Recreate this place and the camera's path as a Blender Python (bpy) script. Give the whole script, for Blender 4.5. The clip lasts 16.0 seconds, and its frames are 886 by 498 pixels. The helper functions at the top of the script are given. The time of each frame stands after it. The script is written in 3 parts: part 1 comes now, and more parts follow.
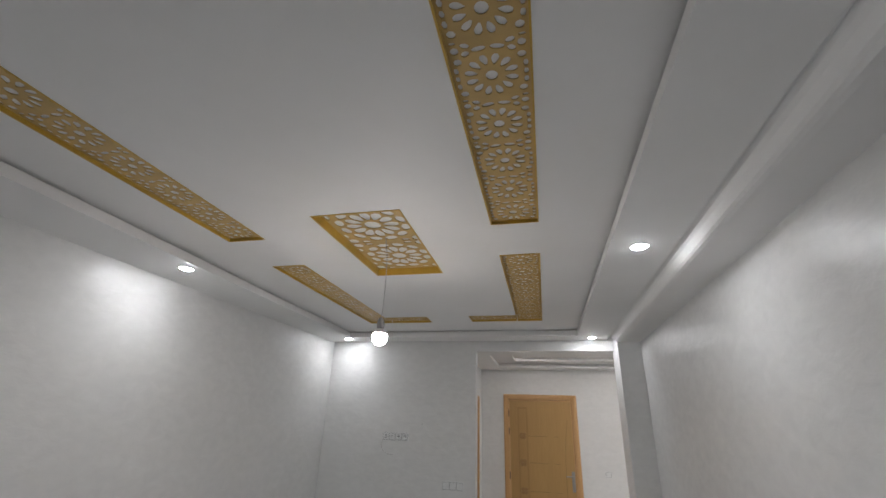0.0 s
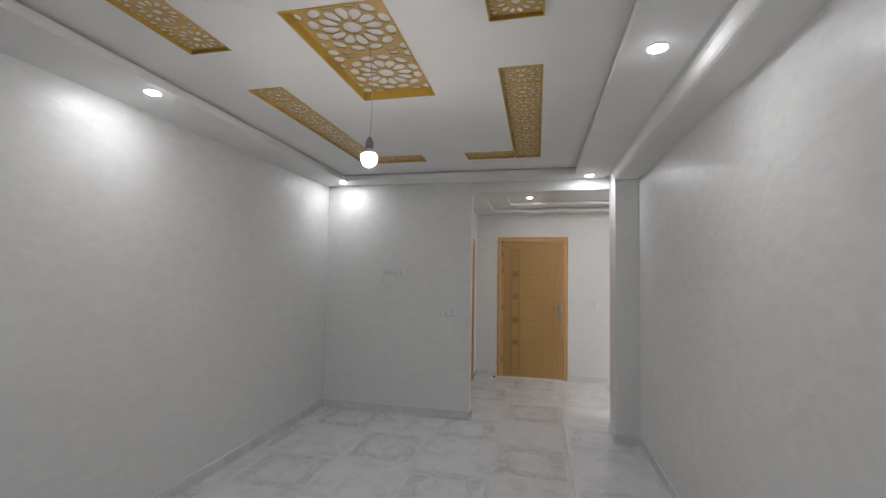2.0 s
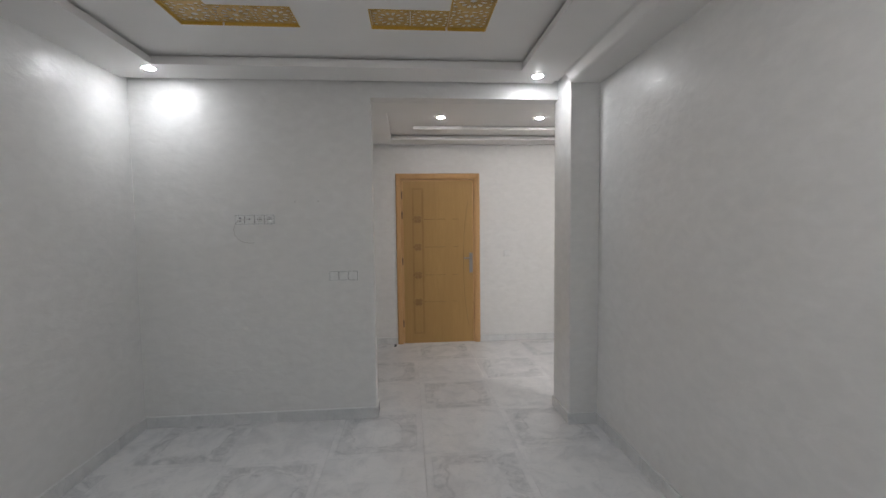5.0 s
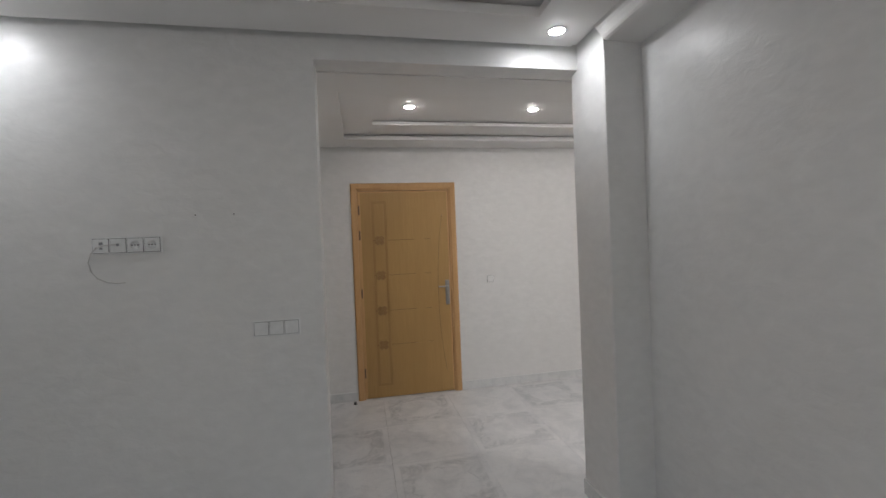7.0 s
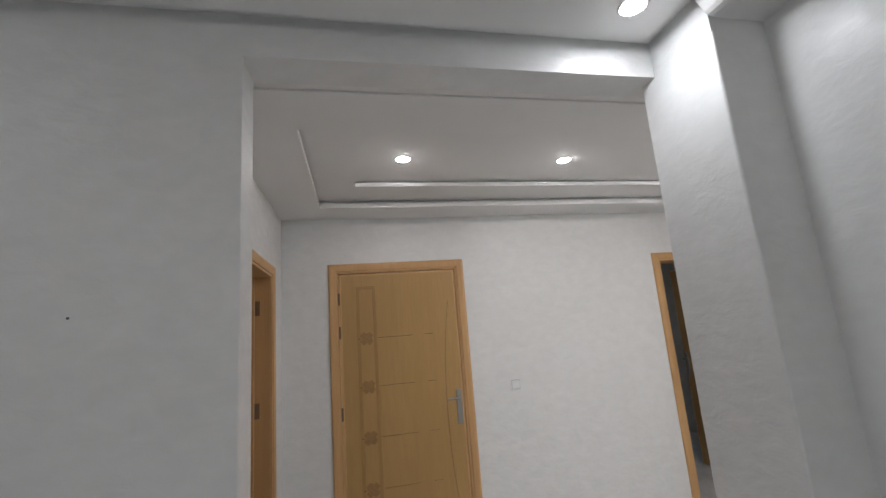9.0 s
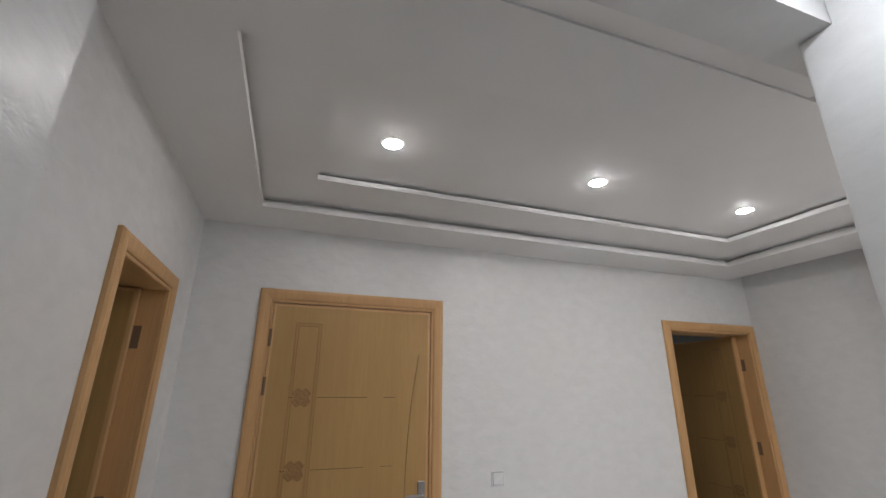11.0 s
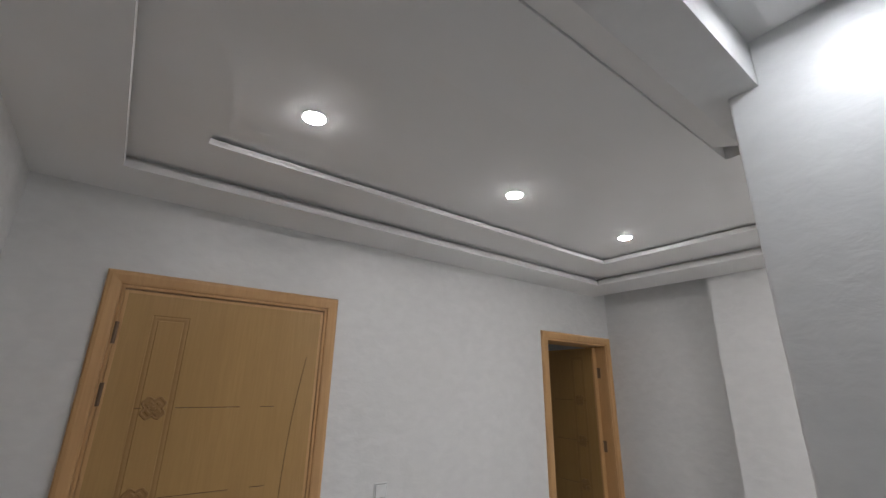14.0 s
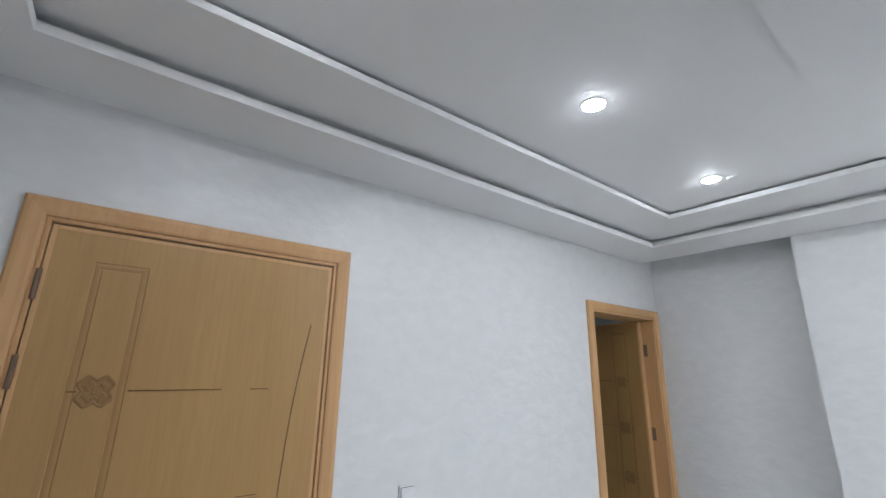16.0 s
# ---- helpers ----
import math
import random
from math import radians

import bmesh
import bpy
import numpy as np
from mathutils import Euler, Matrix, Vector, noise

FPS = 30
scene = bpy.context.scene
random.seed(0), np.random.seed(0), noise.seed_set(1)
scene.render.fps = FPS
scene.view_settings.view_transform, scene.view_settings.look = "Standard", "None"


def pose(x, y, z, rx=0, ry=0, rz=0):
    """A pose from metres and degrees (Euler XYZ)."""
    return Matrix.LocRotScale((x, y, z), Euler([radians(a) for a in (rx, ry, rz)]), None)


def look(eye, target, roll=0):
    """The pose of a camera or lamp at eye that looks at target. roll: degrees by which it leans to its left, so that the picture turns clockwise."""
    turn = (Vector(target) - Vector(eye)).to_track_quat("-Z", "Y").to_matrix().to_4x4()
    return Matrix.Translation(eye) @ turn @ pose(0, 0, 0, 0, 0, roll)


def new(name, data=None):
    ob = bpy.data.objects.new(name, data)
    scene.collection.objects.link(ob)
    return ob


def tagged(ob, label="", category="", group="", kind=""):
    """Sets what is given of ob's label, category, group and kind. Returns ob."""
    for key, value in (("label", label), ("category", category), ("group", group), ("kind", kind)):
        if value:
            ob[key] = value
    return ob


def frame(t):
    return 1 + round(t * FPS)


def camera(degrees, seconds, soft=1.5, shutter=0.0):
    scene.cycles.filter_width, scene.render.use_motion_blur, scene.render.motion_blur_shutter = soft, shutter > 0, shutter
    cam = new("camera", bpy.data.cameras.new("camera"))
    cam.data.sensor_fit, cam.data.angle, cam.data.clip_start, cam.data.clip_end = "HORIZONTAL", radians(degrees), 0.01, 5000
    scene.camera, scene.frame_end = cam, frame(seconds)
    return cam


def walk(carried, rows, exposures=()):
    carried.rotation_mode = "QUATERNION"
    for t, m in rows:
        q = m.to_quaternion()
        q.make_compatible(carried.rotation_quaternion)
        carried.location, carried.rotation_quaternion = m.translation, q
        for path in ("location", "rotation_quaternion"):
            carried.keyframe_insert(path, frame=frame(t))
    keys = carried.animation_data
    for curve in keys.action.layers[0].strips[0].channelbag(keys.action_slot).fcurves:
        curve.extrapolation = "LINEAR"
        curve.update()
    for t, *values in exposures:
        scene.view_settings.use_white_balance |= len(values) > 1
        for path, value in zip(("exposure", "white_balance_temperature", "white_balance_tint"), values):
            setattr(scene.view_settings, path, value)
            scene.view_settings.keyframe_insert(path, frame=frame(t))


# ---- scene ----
cam = camera(92.7, 16.0)
PATH = [
    (0, (0.431, 0.288, 1.735), (0.0, 2.091, 2.484), 2.0),
    (0.5, (0.393, 0.267, 1.728), (-0.199, 2.022, 2.481), 4.0),
    (1, (0.374, 0.262, 1.709), (-0.327, 2.024, 2.346), 3.4),
    (1.5, (0.384, 0.33, 1.648), (-0.239, 2.201, 1.98), 1.4),
    (2, (0.423, 0.438, 1.574), (-0.012, 2.387, 1.682), 1.0),
    (2.5, (0.443, 0.562, 1.532), (0.171, 2.543, 1.558), 0.9),
    (3, (0.331, 0.74, 1.522), (0.362, 2.74, 1.502), -1.2),
    (3.5, (0.225, 0.922, 1.524), (0.384, 2.914, 1.449), -1.4),
    (4, (0.147, 1.197, 1.482), (0.232, 3.193, 1.386), 0.5),
    (4.2, (0.104, 1.313, 1.496), (0.202, 3.306, 1.367), 0.3),
    (6.3, (-0.13, 2.436, 1.523), (0.234, 4.402, 1.452), -1.6),
    (6.5, (-0.148, 2.532, 1.531), (0.255, 4.49, 1.473), -1.7),
    (7, (-0.09, 2.81, 1.501), (0.292, 4.773, 1.477), -2.3),
    (7.5, (-0.01, 3.051, 1.515), (0.405, 5.007, 1.502), -2.4),
    (8, (-0.061, 3.305, 1.553), (0.459, 5.229, 1.728), -0.4),
    (8.5, (-0.064, 3.535, 1.55), (0.442, 5.46, 1.754), -2.5),
    (9, (0.024, 3.774, 1.589), (0.439, 5.695, 1.958), -4.5),
    (9.2, (0.041, 3.847, 1.592), (0.466, 5.756, 2.009), -3.6),
    (11.3, (0.015, 4.618, 1.639), (0.715, 6.371, 2.3), 2.0),
    (11.5, (-0.003, 4.626, 1.654), (0.774, 6.333, 2.347), 2.6),
    (12, (-0.087, 4.642, 1.686), (0.763, 6.28, 2.458), 3.3),
    (12.5, (-0.154, 4.671, 1.688), (0.759, 6.264, 2.48), 6.0),
    (13, (-0.182, 4.686, 1.684), (0.84, 6.21, 2.478), 8.1),
    (13.5, (-0.153, 4.688, 1.682), (0.969, 6.205, 2.346), 4.3),
    (14, (-0.078, 4.767, 1.674), (1.064, 6.291, 2.286), 1.0),
    (14.5, (0.054, 4.897, 1.665), (1.156, 6.469, 2.228), -0.0),
    (15, (0.121, 5.02, 1.648), (1.246, 6.604, 2.125), -0.1),
    (15.5, (0.102, 5.169, 1.67), (1.272, 6.699, 2.209), 1.2),
    (16, (0.115, 5.344, 1.651), (1.277, 6.882, 2.186), 1.1),
]
EXPOSURES = [(0.0, 0.0, 6650, 10), (4.2, 0.07, 6650, 10), (6.3, -0.1, 6650, 10), (7.0, -0.15, 6650, 10), (8.0, 0.0, 6600, 10), (9.2, 0.05, 6480, 10),
             (11.5, -0.12, 6450, 10), (12.0, -0.24, 6440, 10), (12.5, -0.27, 6420, 10), (14.0, -0.27, 6400, 10), (14.5, -0.14, 6350, 10), (15.0, 0.3, 5980, 9), (15.5, 0.38, 5800, 6), (16.0, 0.38, 5750, 6)]
walk(cam, [(t, look(eye, target, roll)) for t, eye, target, roll in PATH], EXPOSURES)

# ---- world and light ----
world = bpy.data.worlds.new("evening_sky")
scene.world = world
world.use_nodes = True
sky = world.node_tree.nodes.new("ShaderNodeTexSky")
sky.sky_type, sky.sun_disc = "NISHITA", False
sky.sun_elevation, sky.sun_rotation = radians(20), radians(0)
back = world.node_tree.nodes["Background"]
back.inputs["Strength"].default_value = 0.07
world.node_tree.links.new(sky.outputs[0], back.inputs["Color"])

# Last strength and last tint: unseen passage spots added to brighten the hall.
SPOT_SALON, SPOT_HALL, BULB, SPOT_UNSEEN = 226.0, 260.0, 250.0, 1250.0
COOL, NEUTRAL, WARM, SIDE = (0.95, 0.98, 1.035), (1.045, 0.98, 0.96), (1.02, 0.98, 0.98), (1.0, 0.96, 0.945)


# ---- materials ----
def shader(name, color, rough=0.5, metal=0.0, spec=0.5):
    mat = bpy.data.materials.new(name)
    mat.use_nodes = True
    node = mat.node_tree.nodes["Principled BSDF"]
    node.inputs["Base Color"].default_value = (*color, 1)
    node.inputs["Roughness"].default_value = rough
    node.inputs["Metallic"].default_value = metal
    node.inputs["Specular IOR Level"].default_value = spec
    return mat, mat.node_tree, node


def add(tree, kind, **inputs):
    node = tree.nodes.new(kind)
    for key, value in inputs.items():
        node.inputs[key.replace("_", " ")].default_value = value
    return node


def coords(tree, scale=(1, 1, 1), turn=(0, 0, 0)):
    tex = tree.nodes.new("ShaderNodeTexCoord")
    mapping = add(tree, "ShaderNodeMapping", Scale=scale, Rotation=turn)
    tree.links.new(tex.outputs["Object"], mapping.inputs["Vector"])
    return mapping.outputs["Vector"]


def noise_at(tree, vector, scale, detail=4.0, rough=0.55, distort=0.0):
    node = add(tree, "ShaderNodeTexNoise", Scale=scale, Detail=detail, Roughness=rough, Distortion=distort)
    tree.links.new(vector, node.inputs["Vector"])
    return node.outputs["Fac"]


def ramp(tree, fac, stops):
    node = tree.nodes.new("ShaderNodeValToRGB")
    els = node.color_ramp.elements
    while len(els) < len(stops):
        els.new(0.5)
    for el, (pos, col) in zip(els, stops):
        el.position, el.color = pos, (*col, 1)
    tree.links.new(fac, node.inputs["Fac"])
    return node.outputs["Color"]


def span(tree, fac, a, b, lo, hi):
    node = add(tree, "ShaderNodeMapRange", From_Min=a, From_Max=b, To_Min=lo, To_Max=hi)
    tree.links.new(fac, node.inputs["Value"])
    return node.outputs["Result"]


def mixed(tree, fac, a, b, blend="MIX"):
    node = tree.nodes.new("ShaderNodeMix")
    node.data_type, node.blend_type = "RGBA", blend
    for value, slot in ((fac, 0), (a, 6), (b, 7)):
        if isinstance(value, (int, float)):
            node.inputs[slot].default_value = value
        elif isinstance(value, tuple):
            node.inputs[slot].default_value = (*value, 1)
        else:
            tree.links.new(value, node.inputs[slot])
    return node.outputs[2]


def calc(tree, op, a, b=None):
    node = tree.nodes.new("ShaderNodeMath")
    node.operation = op
    for n, value in enumerate((a, b)):
        if value is None:
            continue
        if isinstance(value, (int, float)):
            node.inputs[n].default_value = value
        else:
            tree.links.new(value, node.inputs[n])
    return node.outputs[0]


def bump(tree, shade, height, strength, distance):
    node = add(tree, "ShaderNodeBump", Strength=strength, Distance=distance)
    tree.links.new(height, node.inputs["Height"])
    tree.links.new(node.outputs["Normal"], shade.inputs["Normal"])


def plaster_material():
    """Pearly trowelled stucco with broad strokes, satin where the trowel pressed."""
    mat, tree, node = shader("pearl_plaster", (0.74, 0.735, 0.72), 0.42)
    at = coords(tree)
    flat = coords(tree, (1.0, 1.0, 1.7), (0.3, 0.2, 0.4))
    strokes = noise_at(tree, flat, 11.0, 3.5, 0.55, 0.35)
    broad = noise_at(tree, flat, 4.0, 2.0, 0.5, 0.2)
    clouds = noise_at(tree, at, 1.6, 3.0)
    grain = noise_at(tree, at, 140.0, 2.0)
    tone = ramp(tree, strokes, [(0.3, (0.70, 0.702, 0.697)), (0.55, (0.737, 0.738, 0.732)), (0.75, (0.768, 0.769, 0.764))])
    tone = mixed(tree, span(tree, clouds, 0.35, 0.7, 0.0, 0.35), tone, (0.70, 0.695, 0.685))
    tree.links.new(tone, node.inputs["Base Color"])
    tree.links.new(span(tree, strokes, 0.3, 0.7, 0.45, 0.3), node.inputs["Roughness"])
    height = calc(tree, "ADD", calc(tree, "ADD", strokes, calc(tree, "MULTIPLY", broad, 0.8)), calc(tree, "MULTIPLY", grain, 0.05))
    bump(tree, node, height, 0.47, 0.006)
    return mat


def paint_material():
    mat, tree, node = shader("ceiling_paint", (0.8, 0.795, 0.78), 0.55, spec=0.4)
    at = coords(tree)
    soft = noise_at(tree, at, 2.2, 3.0)
    grain = noise_at(tree, at, 90.0, 3.0)
    tree.links.new(ramp(tree, soft, [(0.3, (0.775, 0.77, 0.755)), (0.7, (0.815, 0.81, 0.8))]), node.inputs["Base Color"])
    tree.links.new(span(tree, soft, 0.3, 0.7, 0.5, 0.62), node.inputs["Roughness"])
    bump(tree, node, calc(tree, "ADD", soft, calc(tree, "MULTIPLY", grain, 0.05)), 0.1, 0.006)
    return mat


def wood_material(name, light, dark, knots=True):
    """Pale veneer or pine, grain along z."""
    mat, tree, node = shader(name, light, 0.42)
    at = coords(tree, (1.0, 1.0, 0.045))
    wide = coords(tree, (1.0, 1.0, 0.25))
    fibre = noise_at(tree, at, 110.0, 6.0, 0.6, 0.6)
    bands = noise_at(tree, at, 14.0, 3.0, 0.5, 0.8)
    cloud = noise_at(tree, wide, 3.0, 3.0)
    mid = tuple((a + b) / 2 for a, b in zip(light, dark))
    col = ramp(tree, bands, [(0.25, tuple(0.75 * a + 0.25 * b for a, b in zip(light, dark))), (0.5, light), (0.75, tuple(0.85 * a + 0.15 * b for a, b in zip(light, dark)))])
    col = mixed(tree, span(tree, fibre, 0.42, 0.7, 0.0, 0.3), col, dark)
    col = mixed(tree, span(tree, cloud, 0.4, 0.66, 0.0, 0.55), col, mid)
    if knots:
        dots = add(tree, "ShaderNodeTexVoronoi", Scale=2.6)
        tree.links.new(coords(tree, (1.6, 1.6, 0.8)), dots.inputs["Vector"])
        col = mixed(tree, span(tree, dots.outputs["Distance"], 0.035, 0.06, 0.75, 0.0), col, (0.13, 0.05, 0.02))
    tree.links.new(col, node.inputs["Base Color"])
    tree.links.new(span(tree, fibre, 0.3, 0.7, 0.36, 0.5), node.inputs["Roughness"])
    bump(tree, node, fibre, 0.12, 0.001)
    return mat


def marble_material(name, framed):
    """Glossy white tile with grey veins; framed: a broken grey square runs round its middle."""
    mat, tree, node = shader(name, (0.74, 0.75, 0.76), 0.13)
    info = tree.nodes.new("ShaderNodeObjectInfo")
    tex = tree.nodes.new("ShaderNodeTexCoord")
    shift = tree.nodes.new("ShaderNodeVectorMath")
    shift.operation = "ADD"
    tree.links.new(tex.outputs["Object"], shift.inputs[0])
    offset = tree.nodes.new("ShaderNodeCombineXYZ")
    tree.links.new(calc(tree, "MULTIPLY", info.outputs["Random"], 37.0), offset.inputs[0])
    tree.links.new(calc(tree, "MULTIPLY", info.outputs["Random"], 91.0), offset.inputs[1])
    tree.links.new(offset.outputs[0], shift.inputs[1])
    at = shift.outputs[0]
    cloud = noise_at(tree, at, 5.0, 5.0, 0.6, 0.8)
    vein = noise_at(tree, at, 3.4, 6.0, 0.62, 2.2)
    line = calc(tree, "ABSOLUTE", calc(tree, "SUBTRACT", vein, 0.5))
    col = ramp(tree, cloud, [(0.3, (0.57, 0.585, 0.605)), (0.52, (0.68, 0.69, 0.70)), (0.75, (0.735, 0.74, 0.745))])
    col = mixed(tree, span(tree, line, 0.0, 0.02, 0.28, 0.0), col, (0.45, 0.47, 0.5))
    if framed:
        parts = tree.nodes.new("ShaderNodeSeparateXYZ")
        tree.links.new(tex.outputs["Object"], parts.inputs[0])
        wob = calc(tree, "MULTIPLY", calc(tree, "SUBTRACT", noise_at(tree, at, 4.2, 4.0, 0.6, 0.9), 0.5), 0.2)
        far = calc(tree, "MAXIMUM", calc(tree, "ABSOLUTE", parts.outputs[0]), calc(tree, "ABSOLUTE", parts.outputs[1]))
        squared = calc(tree, "ADD", calc(tree, "MULTIPLY", parts.outputs[0], parts.outputs[0]), calc(tree, "MULTIPLY", parts.outputs[1], parts.outputs[1]))
        heart = calc(tree, "ADD", calc(tree, "ADD", calc(tree, "MULTIPLY", calc(tree, "SQRT", squared), 0.6), calc(tree, "MULTIPLY", far, 0.4)), wob)
        outer = span(tree, calc(tree, "ADD", far, calc(tree, "MULTIPLY", wob, 0.25)), 0.255, 0.285, 1.0, 0.0)
        smoke = noise_at(tree, at, 5.0, 6.0, 0.68, 2.4)
        mask = calc(tree, "MULTIPLY", calc(tree, "MULTIPLY", outer, span(tree, heart, 0.165, 0.24, 0.0, 1.0)), span(tree, smoke, 0.4, 0.62, 0.05, 1.0))
        col = mixed(tree, calc(tree, "MULTIPLY", mask, 0.6), col, (0.36, 0.38, 0.41))
        inner = calc(tree, "ABSOLUTE", calc(tree, "SUBTRACT", heart, 0.2))
        curl = calc(tree, "MULTIPLY", span(tree, inner, 0.0, 0.012, 0.4, 0.0), calc(tree, "MULTIPLY", outer, span(tree, vein, 0.42, 0.58, 0.0, 1.0)))
        col = mixed(tree, curl, col, (0.28, 0.3, 0.33))
        edge = calc(tree, "ABSOLUTE", calc(tree, "SUBTRACT", far, 0.268))
        thin = calc(tree, "MULTIPLY", span(tree, edge, 0.0, 0.006, 0.28, 0.0), span(tree, vein, 0.4, 0.6, 0.0, 1.0))
        col = mixed(tree, thin, col, (0.26, 0.28, 0.31))
    tree.links.new(col, node.inputs["Base Color"])
    tree.links.new(span(tree, cloud, 0.3, 0.7, 0.1, 0.2), node.inputs["Roughness"])
    bump(tree, node, noise_at(tree, at, 14.0, 2.0), 0.03, 0.002)
    return mat


def gold_material(name, color, rough):
    mat, tree, node = shader(name, color, rough, 0.0, 0.6)
    at = coords(tree)
    cloud = noise_at(tree, at, 7.0, 4.0)
    grain = noise_at(tree, at, 160.0, 2.0)
    dark = tuple(c * 0.78 for c in color)
    tree.links.new(ramp(tree, cloud, [(0.3, dark), (0.7, color)]), node.inputs["Base Color"])
    tree.links.new(span(tree, grain, 0.3, 0.7, rough - 0.06, rough + 0.08), node.inputs["Roughness"])
    bump(tree, node, grain, 0.08, 0.0008)
    return mat


def worn(name, color, rough, metal=0.0):
    """A plain small surface with a little unevenness."""
    mat, tree, node = shader(name, color, rough, metal)
    cloud = noise_at(tree, coords(tree), 30.0, 4.0)
    tree.links.new(ramp(tree, cloud, [(0.3, tuple(c * 0.88 for c in color)), (0.7, color)]), node.inputs["Base Color"])
    tree.links.new(span(tree, cloud, 0.3, 0.7, rough * 0.85, min(1.0, rough * 1.2)), node.inputs["Roughness"])
    return mat


def glowing(name, color, strength):
    mat, tree, node = shader(name, (0.9, 0.9, 0.9), 0.4)
    node.inputs["Emission Color"].default_value = (*color, 1)
    node.inputs["Emission Strength"].default_value = strength
    return mat


PLASTER, PAINT = plaster_material(), paint_material()
DOOR_WOOD = wood_material("door_veneer", (0.45, 0.275, 0.1), (0.30, 0.16, 0.05), False)
FRAME_WOOD = wood_material("frame_pine", (0.60, 0.36, 0.16), (0.42, 0.22, 0.08))
CARVED_WOOD = wood_material("carved_veneer", (0.33, 0.185, 0.065), (0.2, 0.105, 0.035), False)
CHANNEL_WOOD = wood_material("channel_veneer", (0.39, 0.225, 0.08), (0.27, 0.145, 0.045), False)
GROOVE = worn("dark_groove", (0.17, 0.095, 0.035), 0.7)
MARBLE, MARBLE_FRAMED = marble_material("white_marble", False), marble_material("white_marble_framed", True)
GROUT = worn("pale_grout", (0.66, 0.66, 0.65), 0.8)
GOLD, GOLD_LATTICE = gold_material("gold_paint", (0.62, 0.39, 0.06), 0.38), gold_material("gold_lattice_paint", (0.6, 0.4, 0.135), 0.42)
WHITE_BOARD = worn("white_board", (0.9, 0.895, 0.87), 0.6)
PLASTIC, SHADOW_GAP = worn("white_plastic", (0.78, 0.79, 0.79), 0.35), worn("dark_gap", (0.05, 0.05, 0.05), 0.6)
GREY_LABEL = worn("grey_label", (0.3, 0.31, 0.33), 0.6)
STEEL = worn("brushed_steel", (0.36, 0.35, 0.34), 0.4, 1.0)
LENS_SALON, LENS_HALL = glowing("lit_diffuser_cool", COOL, SPOT_SALON), glowing("lit_diffuser_warm", WARM, SPOT_HALL)
BULB_GLASS, LENS_UNSEEN = glowing("lit_bulb", NEUTRAL, BULB), glowing("lit_diffuser_unseen", SIDE, SPOT_UNSEEN)
HINGE, PLATE_GAP_SHADE = worn("dull_bronze", (0.22, 0.15, 0.10), 0.5, 0.5), worn("grey_gap_shade", (0.13, 0.135, 0.14), 0.6)
GREY_CORD = worn("grey_cord", (0.55, 0.54, 0.53), 0.5)


# ---- building blocks ----
def solid(bm, x0, x1, y0, y1, z0, z1, bevel=0.0, seg=2):
    """Adds a box, bevelled if asked."""
    m = Matrix.Translation(((x0 + x1) / 2, (y0 + y1) / 2, (z0 + z1) / 2)) @ Matrix.Diagonal((x1 - x0, y1 - y0, z1 - z0, 1))
    made = bmesh.ops.create_cube(bm, size=1.0, matrix=m)["verts"]
    if bevel:
        edges = list({e for v in made for e in v.link_edges})
        bmesh.ops.bevel(bm, geom=edges, offset=bevel, segments=seg, profile=0.5, affect="EDGES")
    return bm


def block(*args, **kw):
    return solid(bmesh.new(), *args, **kw)


def rod(bm, p, q, r, seg=16, r2=None):
    p, q = Vector(p), Vector(q)
    turn = (q - p).to_track_quat("Z", "Y").to_matrix().to_4x4()
    bmesh.ops.create_cone(bm, cap_ends=True, segments=seg, radius1=r, radius2=r if r2 is None else r2, depth=(q - p).length,
                          matrix=Matrix.Translation((p + q) / 2) @ turn)
    return bm


def turned(bm, profile, seg=32):
    """A body of revolution about z from (radius, height) pairs."""
    rings = [[bm.verts.new((r * math.cos(2 * math.pi * k / seg), r * math.sin(2 * math.pi * k / seg), z)) for k in range(seg)] for r, z in profile]
    for a, b in zip(rings, rings[1:]):
        for k in range(seg):
            bm.faces.new((a[k], a[(k + 1) % seg], b[(k + 1) % seg], b[k]))
    for ring in (rings[0], rings[-1]):
        bm.faces.new(ring)
    bmesh.ops.recalc_face_normals(bm, faces=bm.faces)
    return bm


def mesh_of(name, bm, material, smooth=False):
    data = bpy.data.meshes.new(name)
    bm.normal_update()
    bm.to_mesh(data)
    bm.free()
    data.materials.append(material)
    for face in data.polygons:
        face.use_smooth = smooth
    return data


def thing(name, bm, material, label, category, kind="", group="", smooth=False):
    return tagged(new(name, mesh_of(name, bm, material, smooth)), label, category, group, kind)


def holder(name, place, label, category, kind="", group=""):
    ob = new(name)
    ob.empty_display_size = 0.1
    ob.matrix_world = place
    return tagged(ob, label, category, group, kind)


def part(name, bm, material, parent, label="", smooth=False, at=None):
    ob = new(name, mesh_of(name, bm, material, smooth))
    ob.parent = parent
    if at is not None:
        ob.matrix_local = at
    return tagged(ob, label)


